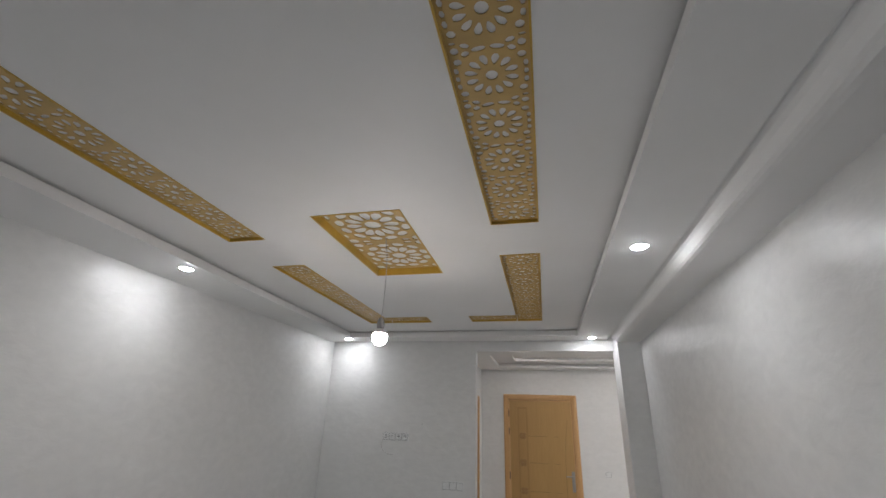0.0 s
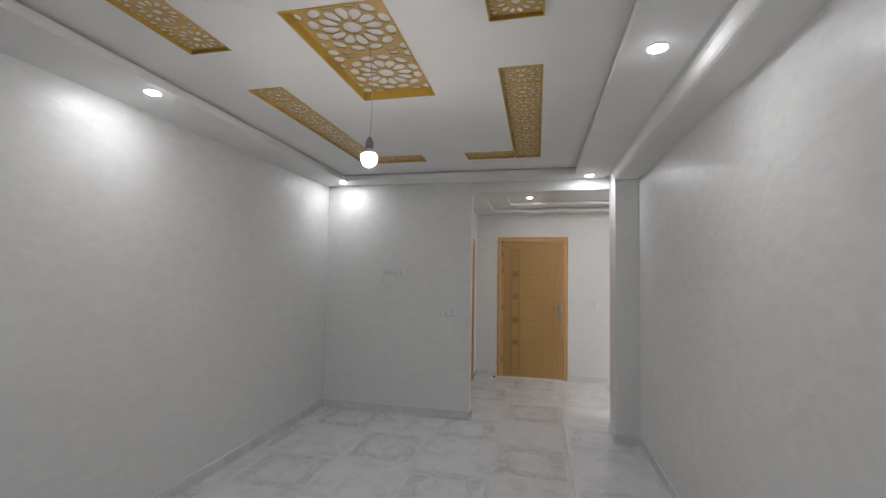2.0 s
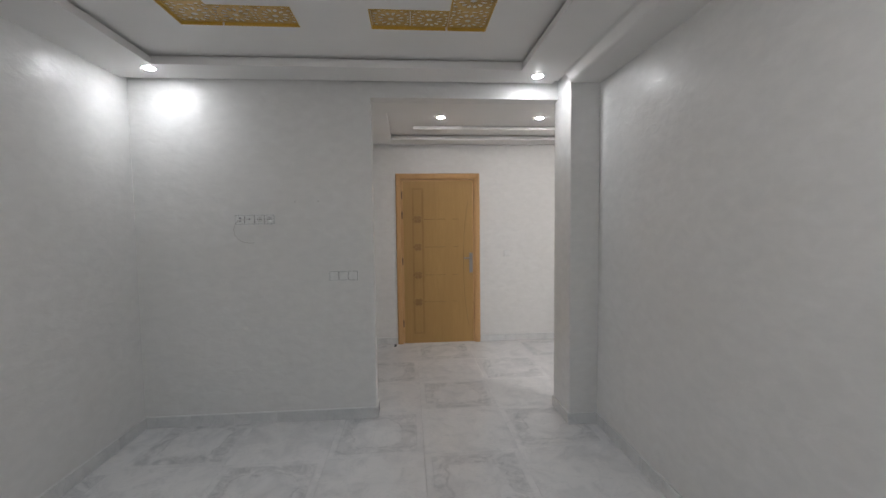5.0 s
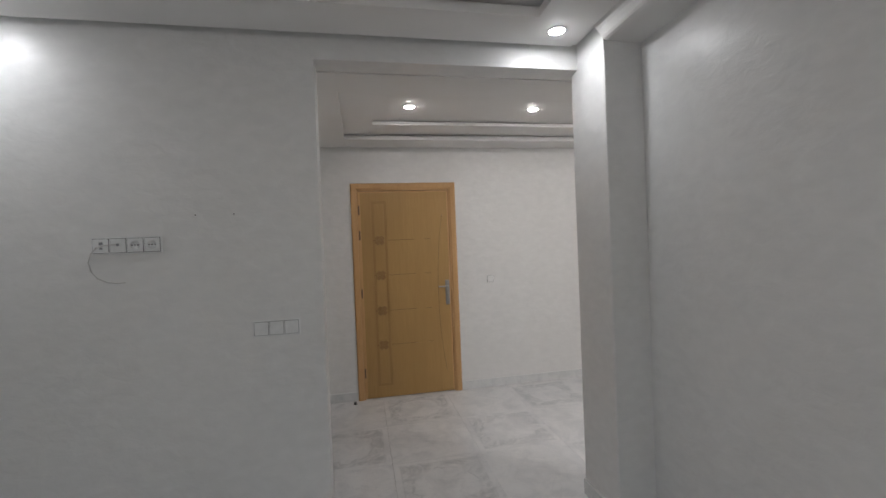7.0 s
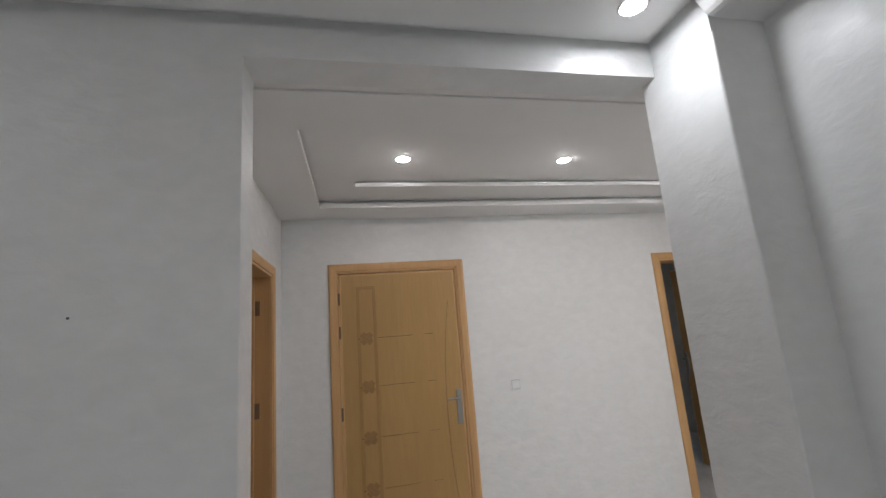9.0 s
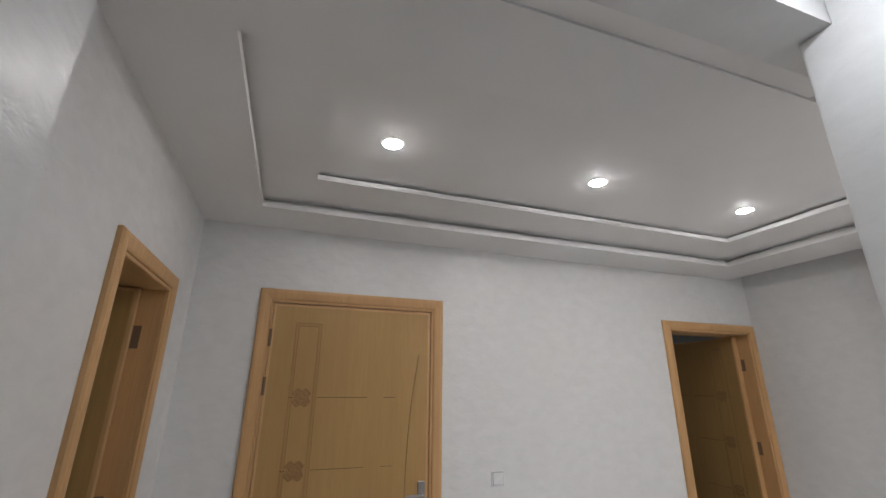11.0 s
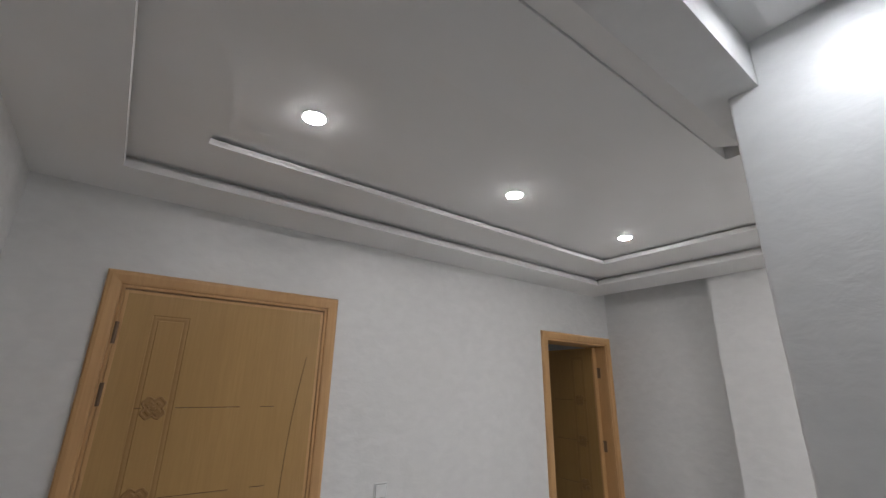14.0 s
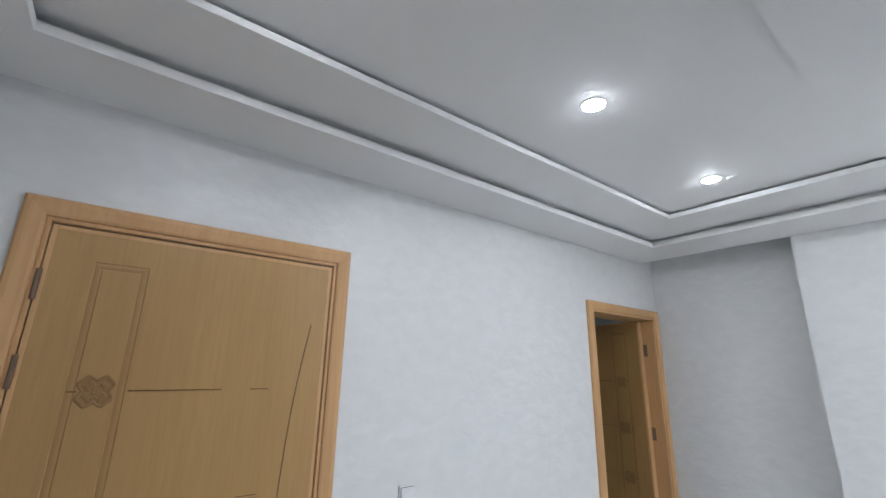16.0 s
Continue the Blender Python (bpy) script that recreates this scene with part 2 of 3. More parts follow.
def pierced(outline, holes, depth):
    """A plate in the xy plane, front at z = 0, pierced right through by the holes."""
    bm = bmesh.new()
    loops = []
    for pts in (outline, *holes):
        verts = [bm.verts.new((x, y, 0)) for x, y in pts]
        loops.append([bm.edges.new((a, b)) for a, b in zip(verts, verts[1:] + verts[:1])])
    bmesh.ops.triangle_fill(bm, use_beauty=True, use_dissolve=False, edges=[e for l in loops for e in l], normal=(0, 0, -1))
    for loop in loops:
        made = bmesh.ops.extrude_edge_only(bm, edges=loop)["geom"]
        bmesh.ops.translate(bm, vec=(0, 0, depth), verts=[g for g in made if isinstance(g, bmesh.types.BMVert)])
    bmesh.ops.recalc_face_normals(bm, faces=bm.faces)
    front = [f for f in bm.faces if all(abs(v.co.z) < 1e-6 for v in f.verts)]
    if front and sum(f.normal.z * f.calc_area() for f in front) > 0:
        bmesh.ops.reverse_faces(bm, faces=bm.faces)
    return bm


def extruded(profile, y0, y1, soften=(), bevel=0.01):
    """A wall from its outline in x and z; the edges at the outline's corners named in soften are rounded."""
    bm = bmesh.new()
    a = [bm.verts.new((x, y0, z)) for x, z in profile]
    b = [bm.verts.new((x, y1, z)) for x, z in profile]
    bm.faces.new(a)
    bm.faces.new(b[::-1])
    n = len(a)
    for k in range(n):
        bm.faces.new((a[k], b[k], b[(k + 1) % n], a[(k + 1) % n]))
    bmesh.ops.recalc_face_normals(bm, faces=bm.faces)
    pick = set()
    for i, j in soften:
        for ring in (a, b):
            pick.add(bm.edges.get((ring[i], ring[j])))
    if pick:
        bmesh.ops.bevel(bm, geom=list(pick), offset=bevel, segments=3, profile=0.5, affect="EDGES")
    return bm


# ---- plan ----
WEST, EAST, SOUTH, NORTH = -2.0, 1.37, -0.35, 5.018          # salon
GATE_L, GATE_R, GATE_TOP, GATE_BACK = -0.284, 1.155, 2.453, 5.16   # opening to the hall
PIER_FRONT, PIER_BACK, PIER_END = 4.755, 5.092, 1.46
HALL_W, HALL_N, HALL_E, NICHE_E, NICHE_S = -0.5, 7.028, 3.38, 3.555, 6.05
TOP = 2.85
SOFFIT, CEILING = 2.553, 2.618
HALL_SOFFIT, HALL_MID, HALL_CEILING = 2.478, 2.535, 2.575

# ---- walls ----
thing("wall_west", block(WEST - 0.2, WEST, SOUTH - 0.2, GATE_BACK, 0, TOP), PLASTER, "pearly grey-white trowelled plaster wall of the salon", "wall", "structure")
thing("wall_north", extruded([(WEST, 0), (GATE_L, 0), (GATE_L, GATE_TOP), (PIER_END, GATE_TOP), (PIER_END, TOP), (WEST, TOP)], NORTH, GATE_BACK,
                             soften=((1, 2),), bevel=0.008), PLASTER, "pearly plaster wall with a wide opening to the hall", "wall", "structure")
bm = block(GATE_R, PIER_END, PIER_FRONT, PIER_BACK, 0, GATE_TOP - 0.003)
bmesh.ops.bevel(bm, geom=[e for e in bm.edges if abs(e.verts[0].co.z - e.verts[1].co.z) > 1], offset=0.008, segments=3, profile=0.5, affect="EDGES")
solid(bm, GATE_R, PIER_END, PIER_FRONT, NORTH - 0.002, GATE_TOP - 0.003, TOP)
thing("wall_pier", bm, PLASTER, "pearly plaster pier beside the opening", "wall", "structure")
thing("wall_east", block(EAST, EAST + 0.2, SOUTH - 0.2, PIER_FRONT, 0, TOP), PLASTER, "pearly grey-white trowelled plaster wall facing the salon", "wall", "structure")
bm = block(WEST, -1.5, SOUTH - 0.2, SOUTH, 0, TOP)
solid(bm, 0.9, EAST, SOUTH - 0.2, SOUTH, 0, TOP)
solid(bm, -1.5, 0.9, SOUTH - 0.2, SOUTH, 0, 0.15)
solid(bm, -1.5, 0.9, SOUTH - 0.2, SOUTH, 2.2, TOP)
thing("wall_south", bm, PLASTER, "plaster wall with a window opening behind the salon", "wall", "structure")

DOOR_A, DOOR_B, DOOR_C = (-0.095, 0.80, 2.05), (2.678, 3.468, 2.03), (6.06, 6.605, 1.995)
GAP = 0.025


def wall_with_doors(length0, length1, doors, thick):
    """A wall along x from 0 to thick in y, with the door openings cut through it."""
    outline = [(length0, 0)]
    for a, b, h in doors:
        outline += [(a - GAP, 0), (a - GAP, h + GAP), (b + GAP, h + GAP), (b + GAP, 0)]
    outline += [(length1, 0), (length1, TOP), (length0, TOP)]
    return extruded(outline, 0, thick)


ob = thing("wall_hall_north", wall_with_doors(HALL_W - 0.2, NICHE_E + 0.2, [DOOR_A, DOOR_B], 0.2), PLASTER, "pearly plaster hall wall with two wooden doors", "wall", "structure")
ob.matrix_world = pose(0, HALL_N, 0)
ob = thing("wall_hall_west", wall_with_doors(GATE_BACK, HALL_N, [DOOR_C], 0.2), PLASTER, "pearly plaster hall wall with a narrow wooden door", "wall", "structure")
ob.matrix_world = pose(HALL_W, 0, 0, 0, 0, 90)
thing("wall_niche", block(NICHE_E, NICHE_E + 0.2, NICHE_S, HALL_N, 0, TOP), PLASTER, "recessed plaster wall beside the open door", "wall", "structure")
bm = block(HALL_E, HALL_E + 0.38, 2.6, NICHE_S, 0, TOP)
thing("wall_hall_east", bm, PLASTER, "projecting pearly plaster wall at the hall's end", "wall", "structure")
thing("wall_side_south", block(EAST + 0.2, HALL_E + 0.38, 2.4, 2.6, 0, TOP), PLASTER, "plain plaster wall closing the side passage", "wall", "structure")
thing("wall_side_west", block(PIER_END, EAST + 0.2, PIER_FRONT, PIER_FRONT + 0.2, 0, TOP), PLASTER, "plain plaster return beside the pier", "wall", "structure")


def back_room(x0, x1, y0, y1, open_side, window):
    """Plain walls round a dim room behind a door; one small unseen window is added to let in the evening sky."""
    sides = {"north": (x0 - 0.15, x1 + 0.15, y1, y1 + 0.15), "south": (x0 - 0.15, x1 + 0.15, y0 - 0.15, y0),
             "east": (x1, x1 + 0.15, y0, y1), "west": (x0 - 0.15, x0, y0, y1)}
    for side, (a, b, c, d) in sides.items():
        if side == open_side:
            continue
        if side == window and side == "north":
            m = (a + b) / 2
            bm = block(a, m - 0.15, c, d, 0, TOP)
            solid(bm, m + 0.15, b, c, d, 0, TOP)
            solid(bm, m - 0.15, m + 0.15, c, d, 0, 1.6)
            solid(bm, m - 0.15, m + 0.15, c, d, 2.1, TOP)
        elif side == window:
            m = (c + d) / 2
            bm = block(a, b, c, m - 0.3, 0, TOP)
            solid(bm, a, b, m + 0.3, d, 0, TOP)
            solid(bm, a, b, m - 0.3, m + 0.3, 0, 1.3)
            solid(bm, a, b, m - 0.3, m + 0.3, 2.1, TOP)
        else:
            bm = block(a, b, c, d, 0, TOP)
        thing("wall_room_" + side, bm, PLASTER, "plain plaster wall of a dim back room", "wall", "structure")
    thing("ceiling_room", block(x0, x1, y0, y1, 2.6, 2.7), PAINT, "plain white ceiling of a dim back room", "ceiling", "structure")


back_room(2.3, 4.3, HALL_N + 0.2, 9.6, "south", "north")
back_room(-2.6, HALL_W - 0.2, GATE_BACK + 0.16, HALL_N + 0.45, "east", "west")
thing("wall_room_return", block(HALL_W - 0.2, HALL_W - 0.05, HALL_N + 0.2, HALL_N + 0.6, 0, TOP), PLASTER, "plain plaster return in a back room", "wall", "structure")

# ---- ceilings ----


def ell(x0, x1, y0, y1, arm, end):
    """The two rectangles of an L: a strip and the arm that turns inward at its far or near end."""
    ya, yb = (y1 - 0.222, y1) if end == "far" else (y0, y0 + 0.222)
    return [(x0, x1, y0, y1), (min(x0, arm), max(x1, arm), ya, yb)]


INLAYS = [
    (-1.238, -1.012, 2.55, 4.262, -0.60, "far"), (0.222, 0.448, 2.55, 4.262, -0.204, "far"),
    (-1.238, -1.012, 0.427, 2.139, -0.60, "near"), (0.222, 0.448, 0.427, 2.139, -0.204, "near"),
]
CENTRE = (-0.618, -0.167, 1.914, 2.815)
cuts = [r for spec in INLAYS for r in ell(*spec)] + [CENTRE]
xs = sorted({WEST, EAST, *(v for r in cuts for v in r[:2])})
ys = sorted({SOUTH, NORTH, *(v for r in cuts for v in r[2:])})
bm = bmesh.new()
grid = {(i, j): bm.verts.new((x, y, CEILING)) for i, x in enumerate(xs) for j, y in enumerate(ys)}
for i in range(len(xs) - 1):
    for j in range(len(ys) - 1):
        mx, my = (xs[i] + xs[i + 1]) / 2, (ys[j] + ys[j + 1]) / 2
        if not any(a < mx < b and c < my < d for a, b, c, d in cuts):
            bm.faces.new((grid[i, j], grid[i, j + 1], grid[i + 1, j + 1], grid[i + 1, j]))
made = bmesh.ops.extrude_face_region(bm, geom=bm.faces[:])["geom"]
bmesh.ops.translate(bm, vec=(0, 0, 0.1), verts=[g for g in made if isinstance(g, bmesh.types.BMVert)])
bmesh.ops.delete(bm, geom=[v for v in bm.verts if not v.link_faces], context="VERTS")
bmesh.ops.recalc_face_normals(bm, faces=bm.faces)
solid(bm, WEST, EAST, SOUTH, NORTH, CEILING + 0.1, TOP)
thing("ceiling_salon", bm, PAINT, "flat white plasterboard ceiling with recesses for gilded lattice", "ceiling", "structure")
SALON_SPOTS = ((-1.70, 4.76), (-1.695, 2.352), (-1.70, -0.14), (0.928, 4.80), (0.925, 2.365), (0.925, -0.14))
# Last three are unseen, added in the side passage to brighten the hall.
HALL_SPOTS = ((0.326, 6.086), (1.348, 6.086), (2.345, 6.086), (2.345, 4.27), (2.345, 3.75), (2.345, 3.2))
CAN = 0.041
BORDER_E, BORDER_N = 1.085, 4.952
SKEW = [(-1.535, 0.0), (0.78, 0.0), (0.78, 4.685), (-1.645, 4.685)]


def around(x, y, r, n=28):
    return [(x + r * math.cos(2 * math.pi * k / n), y + r * math.sin(2 * math.pi * k / n)) for k in range(n)]


def lowered(outline, holes, z, thick):
    """A level ceiling board with holes, its underside at z."""
    bm = pierced(outline, holes, thick)
    bmesh.ops.translate(bm, vec=(0, 0, z), verts=bm.verts)
    return bm


rim = [(WEST, SOUTH), (BORDER_E, SOUTH), (BORDER_E, BORDER_N), (WEST, BORDER_N)]
thing("ceiling_border", lowered(rim, [SKEW] + [around(x, y, CAN) for x, y in SALON_SPOTS], SOFFIT, 0.042), PAINT, "white dropped ceiling border with a shadow slot", "ceiling", "structure")
wide = [(-1.56, -0.025), (0.805, -0.025), (0.805, 4.71), (-1.671, 4.71)]
thing("ceiling_slot", lowered([(WEST, SOUTH), (BORDER_E, SOUTH), (BORDER_E, PIER_FRONT), (GATE_R, PIER_FRONT), (GATE_R, NORTH), (WEST, NORTH)], [wide], SOFFIT + 0.0422, CEILING - SOFFIT - 0.0432),
      PAINT, "white back of the ceiling's shadow slot", "ceiling", "structure")
bm = extruded([(BORDER_E + 0.002, CEILING - 0.001), (BORDER_E + 0.002, 2.567), (1.102, 2.564), (1.116, 2.555), (1.128, 2.541), (1.137, 2.525), (1.145, 2.512), (1.156, 2.503), (1.172, 2.498),
               (1.195, 2.496), (EAST, 2.496), (EAST, CEILING - 0.001)], SOUTH, PIER_FRONT)
thing("ceiling_beam", bm, PAINT, "white ceiling beam with a rounded lower edge", "beam", "structure")


def ell_outline(x0, xc, x1, y0, yc, y1, grow=0.0):
    """The outline of an L: a bar from x0 to x1, and a leg from xc to x1 that runs down to y0."""
    g = grow
    return [(x0 - g, yc - g), (xc - g, yc - g), (xc - g, y0 - g), (x1 + g, y0 - g), (x1 + g, y1 + g), (x0 - g, y1 + g)]


HALL_PLAN = [(HALL_W, GATE_BACK), (PIER_END, GATE_BACK), (PIER_END, PIER_FRONT + 0.2), (EAST + 0.2, PIER_FRONT + 0.2), (EAST + 0.2, 2.6), (HALL_E, 2.6), (HALL_E, HALL_N), (HALL_W, HALL_N)]
BOARD_S = 5.245
HALL_BOARD = [(HALL_W, BOARD_S), (PIER_END + 0.11, BOARD_S)] + HALL_PLAN[4:]
OUTER, INNER = (-0.195, 1.69, 3.0, 3.0, 5.55, 6.725), (0.05, 1.945, 2.655, 3.25, 5.783, 6.44)
thing("ceiling_hall_border", lowered(HALL_BOARD, [ell_outline(*OUTER)], HALL_SOFFIT, 0.03), PAINT, "white dropped border of the hall ceiling", "ceiling", "structure")
thing("ceiling_hall_slot", lowered(HALL_BOARD, [ell_outline(*OUTER, grow=0.036)], HALL_SOFFIT + 0.03, HALL_MID - HALL_SOFFIT - 0.03), PAINT,
      "white back of the hall ceiling's outer shadow slot", "ceiling", "structure")
thing("ceiling_hall_step", lowered(ell_outline(*OUTER, grow=0.1), [ell_outline(*INNER)], HALL_MID, 0.025), PAINT, "white inner step of the hall ceiling", "ceiling", "structure")
thing("ceiling_hall_inner_slot", lowered(ell_outline(*OUTER, grow=0.1), [ell_outline(*INNER, grow=0.036)], HALL_MID + 0.0252, HALL_CEILING - HALL_MID - 0.0254), PAINT,
      "white back of the hall ceiling's inner shadow slot", "ceiling", "structure")
bm = bmesh.new()
ends = [[bm.verts.new((x, y, z)) for y, z in ((GATE_BACK + 0.001, GATE_TOP + 0.003), (BOARD_S - 0.001, HALL_SOFFIT + 0.008), (BOARD_S - 0.001, HALL_CEILING - 0.001), (GATE_BACK + 0.001, HALL_CEILING - 0.001))]
        for x in (HALL_W, PIER_END)]
bm.faces.new(ends[0])
bm.faces.new(ends[1][::-1])
for k in range(4):
    bm.faces.new((ends[0][k], ends[1][k], ends[1][(k + 1) % 4], ends[0][(k + 1) % 4]))
bmesh.ops.recalc_face_normals(bm, faces=bm.faces)
thing("ceiling_hall_joint", bm, PAINT, "white sloping filler between the opening and the hall ceiling", "ceiling", "structure")
bm = lowered(HALL_PLAN, [around(x, y, CAN) for x, y in HALL_SPOTS], HALL_CEILING, 0.04)
solid(bm, HALL_W, HALL_E, GATE_BACK, HALL_N, HALL_CEILING + 0.0402, TOP)
solid(bm, HALL_E, NICHE_E, NICHE_S, HALL_N, 2.62, TOP)
solid(bm, PIER_END, HALL_E, 2.6, GATE_BACK, HALL_CEILING + 0.0402, TOP)
thing("ceiling_hall", bm, PAINT, "white stepped plasterboard ceiling of the hall", "ceiling", "structure")


# ---- gilded lattice inlays ----
def oval(cx, cy, ex, ey, n=8, turn=0.0):
    c, q = math.cos(turn), math.sin(turn)
    return [(cx + c * ex * math.cos(b) - q * ey * math.sin(b), cy + q * ex * math.cos(b) + c * ey * math.sin(b)) for b in np.linspace(0, 2 * math.pi, n, endpoint=False)]


def petal(angle, r0, r1, half, steps=4):
    """A teardrop that points to the flower's heart."""
    side = []
    for k in range(steps + 1):
        f = k / steps
        side.append((r0 + (r1 - r0) * f, half * math.sin(math.pi * (0.12 + 0.76 * f)) * (0.5 + 0.5 * f)))
    pts = side + [(r, -t) for r, t in side[::-1]]
    c, q = math.cos(angle), math.sin(angle)
    return [(c * r - q * t, q * r + c * t) for r, t in pts]


def strip_holes(w, h):
    """One repeat of the narrow strips: a round flower, side dots and a band of almonds under it."""
    holes = [oval(0, 0.12, 0.083, 0.085, 12)]
    for k in range(12):
        pts = petal(2 * math.pi * (k + 0.5) / 12, 0.185, 0.352, 0.066)
        holes.append([(x, 0.12 + y * 1.02) for x, y in pts])
    for q in (-1, 1):
        holes.append(oval(q * 0.115, -0.335, 0.095, 0.042, 10, q * 0.15))
        holes.append(oval(q * 0.285, -0.285, 0.056, 0.045, 8, q * 0.5))
        holes.append(oval(q * 0.275, -0.405, 0.062, 0.042, 8, -q * 0.4))
        holes.append(oval(q * 0.41, -0.345, 0.055, 0.058, 8))
        holes.append(oval(q * 0.40, -0.165, 0.058, 0.056, 8, q * 0.6))
        holes.append(oval(q * 0.445, -0.02, 0.036, 0.06, 6))
        holes.append(oval(q * 0.447, 0.12, 0.034, 0.055, 6))
        holes.append(oval(q * 0.445, 0.26, 0.036, 0.06, 6))
        holes.append(oval(q * 0.40, 0.405, 0.06, 0.058, 8, -q * 0.6))
        holes.append(oval(q * 0.42, -0.46, 0.05, 0.026, 6))
    return [[(x * w, y * h) for x, y in pts] for pts in holes]


def centre_holes(w, h):
    """One square of the middle panel: a twelve-petalled flower in a wide, thin-stranded net."""
    holes = [oval(0, 0, 0.1, 0.1, 14)]
    holes += [petal(math.radians(30 * k), 0.135, 0.325, 0.08) for k in range(12)]
    for k in range(12):
        a = math.radians(30 * k + 15)
        holes.append(oval(0.393 * math.cos(a), 0.393 * math.sin(a), 0.058, 0.087, 8, a))
    for sx in (-1, 1):
        for sy in (-1, 1):
            holes.append(oval(sx * 0.425, sy * 0.425, 0.068, 0.068, 8))
            holes.append(oval(sx * 0.457, sy * 0.265, 0.03, 0.06, 6))
            holes.append(oval(sx * 0.265, sy * 0.457, 0.06, 0.03, 6))
    return [[(x * w, y * h) for x, y in pts] for pts in holes]


def lattice_mesh(w, h, holes):
    outline = [(-w / 2, -h / 2), (w / 2, -h / 2), (w / 2, h / 2), (-w / 2, h / 2)]
    return mesh_of("lattice_square", pierced(outline, holes(w, h), 0.0035), GOLD_LATTICE)


def liner(rects, depth, bm, t=0.006):
    """Thin gilded boards round the inside of a recess made of rectangles."""
    def inside(x, y):
        return any(a < x < b and c < y < d for a, b, c, d in rects)

    lx = sorted({v for r in rects for v in r[:2]})
    ly = sorted({v for r in rects for v in r[2:]})
    z0, z1 = CEILING - 0.003, CEILING + depth
    for i in range(len(lx) - 1):
        for j in range(len(ly) - 1):
            a, b, c, d = lx[i], lx[i + 1], ly[j], ly[j + 1]
            mx, my = (a + b) / 2, (c + d) / 2
            if not inside(mx, my):
                continue
            if not inside(a - 0.01, my):
                solid(bm, a, a + t, c, d, z0, z1)
            if not inside(b + 0.01, my):
                solid(bm, b - t, b, c, d, z0, z1)
            if not inside(mx, c - 0.01):
                solid(bm, a + t, b - t, c, c + t, z0, z1)
            if not inside(mx, d + 0.01):
                solid(bm, a + t, b - t, d - t, d, z0, z1)
    return bm


STRIP_SQUARE = lattice_mesh(0.214, 0.2125, strip_holes)
ARM_SQUARE = lattice_mesh(0.207, 0.21, strip_holes)
CENTRE_SQUARE = lattice_mesh(0.438, 0.442, centre_holes)


def lattice_piece(mesh, x, y, z, parent):
    ob = new("lattice_square", mesh)
    ob.parent = parent
    ob.matrix_local = pose(x, y, z)
    return ob


for x0, x1, y0, y1, arm, end in INLAYS:
    rects = ell(x0, x1, y0, y1, arm, end)
    inlay = holder("ceiling_inlay", pose(0, 0, 0), "L-shaped gold-painted lattice inlay recessed in the white ceiling", "ceiling inlay", group="gilded ceiling inlays")
    part("recess_frame", liner(rects, 0.06, bmesh.new()), GOLD, inlay, "glossy gold-painted recess sides")
    bm = bmesh.new()
    for a, b, c, d in rects:
        solid(bm, a + 0.006, b - 0.006, c + 0.006, d - 0.006, CEILING + 0.018 + 0.0004 * (c != y0), CEILING + 0.058)
    part("backing_board", bm, WHITE_BOARD, inlay, "white board behind the lattice")
    for k in range(8):
        lattice_piece(STRIP_SQUARE, (x0 + x1) / 2, y0 + 0.006 + 0.2126 * (k + 0.5), CEILING + 0.014, inlay)
    left, right = (x1, arm) if arm > x1 else (arm, x0)
    left, right = (left - 0.006, right - 0.006) if arm > x1 else (left + 0.006, right + 0.006)
    step = (right - left) / 2
    for k in range(2):
        lattice_piece(ARM_SQUARE, left + step * (k + 0.5), (y1 - 0.111) if end == "far" else (y0 + 0.111), CEILING + 0.014, inlay)

inlay = holder("ceiling_inlay", pose(0, 0, 0), "square-cornered gold lattice panel recessed over the hanging bulb", "ceiling inlay", group="gilded ceiling inlays")
part("recess_frame", liner([CENTRE], 0.09, bmesh.new(), 0.008), GOLD, inlay, "glossy gold-painted recess sides")
part("backing_board", block(CENTRE[0] + 0.008, CENTRE[1] - 0.008, CENTRE[2] + 0.008, CENTRE[3] - 0.008, CEILING + 0.0485, CEILING + 0.088), WHITE_BOARD, inlay, "white board behind the lattice")
for k in range(2):
    lattice_piece(CENTRE_SQUARE, (CENTRE[0] + CENTRE[1]) / 2, CENTRE[2] + 0.008 + 0.442 * (k + 0.5), CEILING + 0.042, inlay)


# ---- lamps ----
def spotlight(x, y, z, lens, label, group):
    """A round lamp let into the ceiling: a flat rim, a short can and a domed lens set back in it."""
    lamp = holder("recessed_spotlight", pose(x, y, z), label, "ceiling light", group=group)
    bm = turned(bmesh.new(), [(0.0385, 0.026), (0.0385, -0.001), (0.040, -0.003), (0.046, -0.003), (0.0495, -0.0012), (0.0495, -0.0003)], 40)
    bmesh.ops.delete(bm, geom=[f for f in bm.faces if len(f.verts) > 4], context="FACES_ONLY")
    part("rim", bm, PLASTIC, lamp, "white plastic rim", smooth=True)
    # Dome is deeper than the flat lens, shaping in its round glare.
    part("lens", turned(bmesh.new(), [(0.0375, 0.012), (0.0365, 0.004), (0.032, -0.0015), (0.025, -0.0065), (0.015, -0.0105), (0.004, -0.012)], 32), lens, lamp, "glowing frosted lens")
    return lamp


for x, y in SALON_SPOTS:
    spotlight(x, y, SOFFIT, LENS_SALON, "lit round white spotlight recessed in the ceiling border", "salon spotlights")
for x, y in HALL_SPOTS:
    spotlight(x, y, HALL_CEILING, LENS_HALL if y > 6 else LENS_UNSEEN, "lit round white spotlight recessed in the hall ceiling (the passage's three are added, unseen)", "hall spotlights")


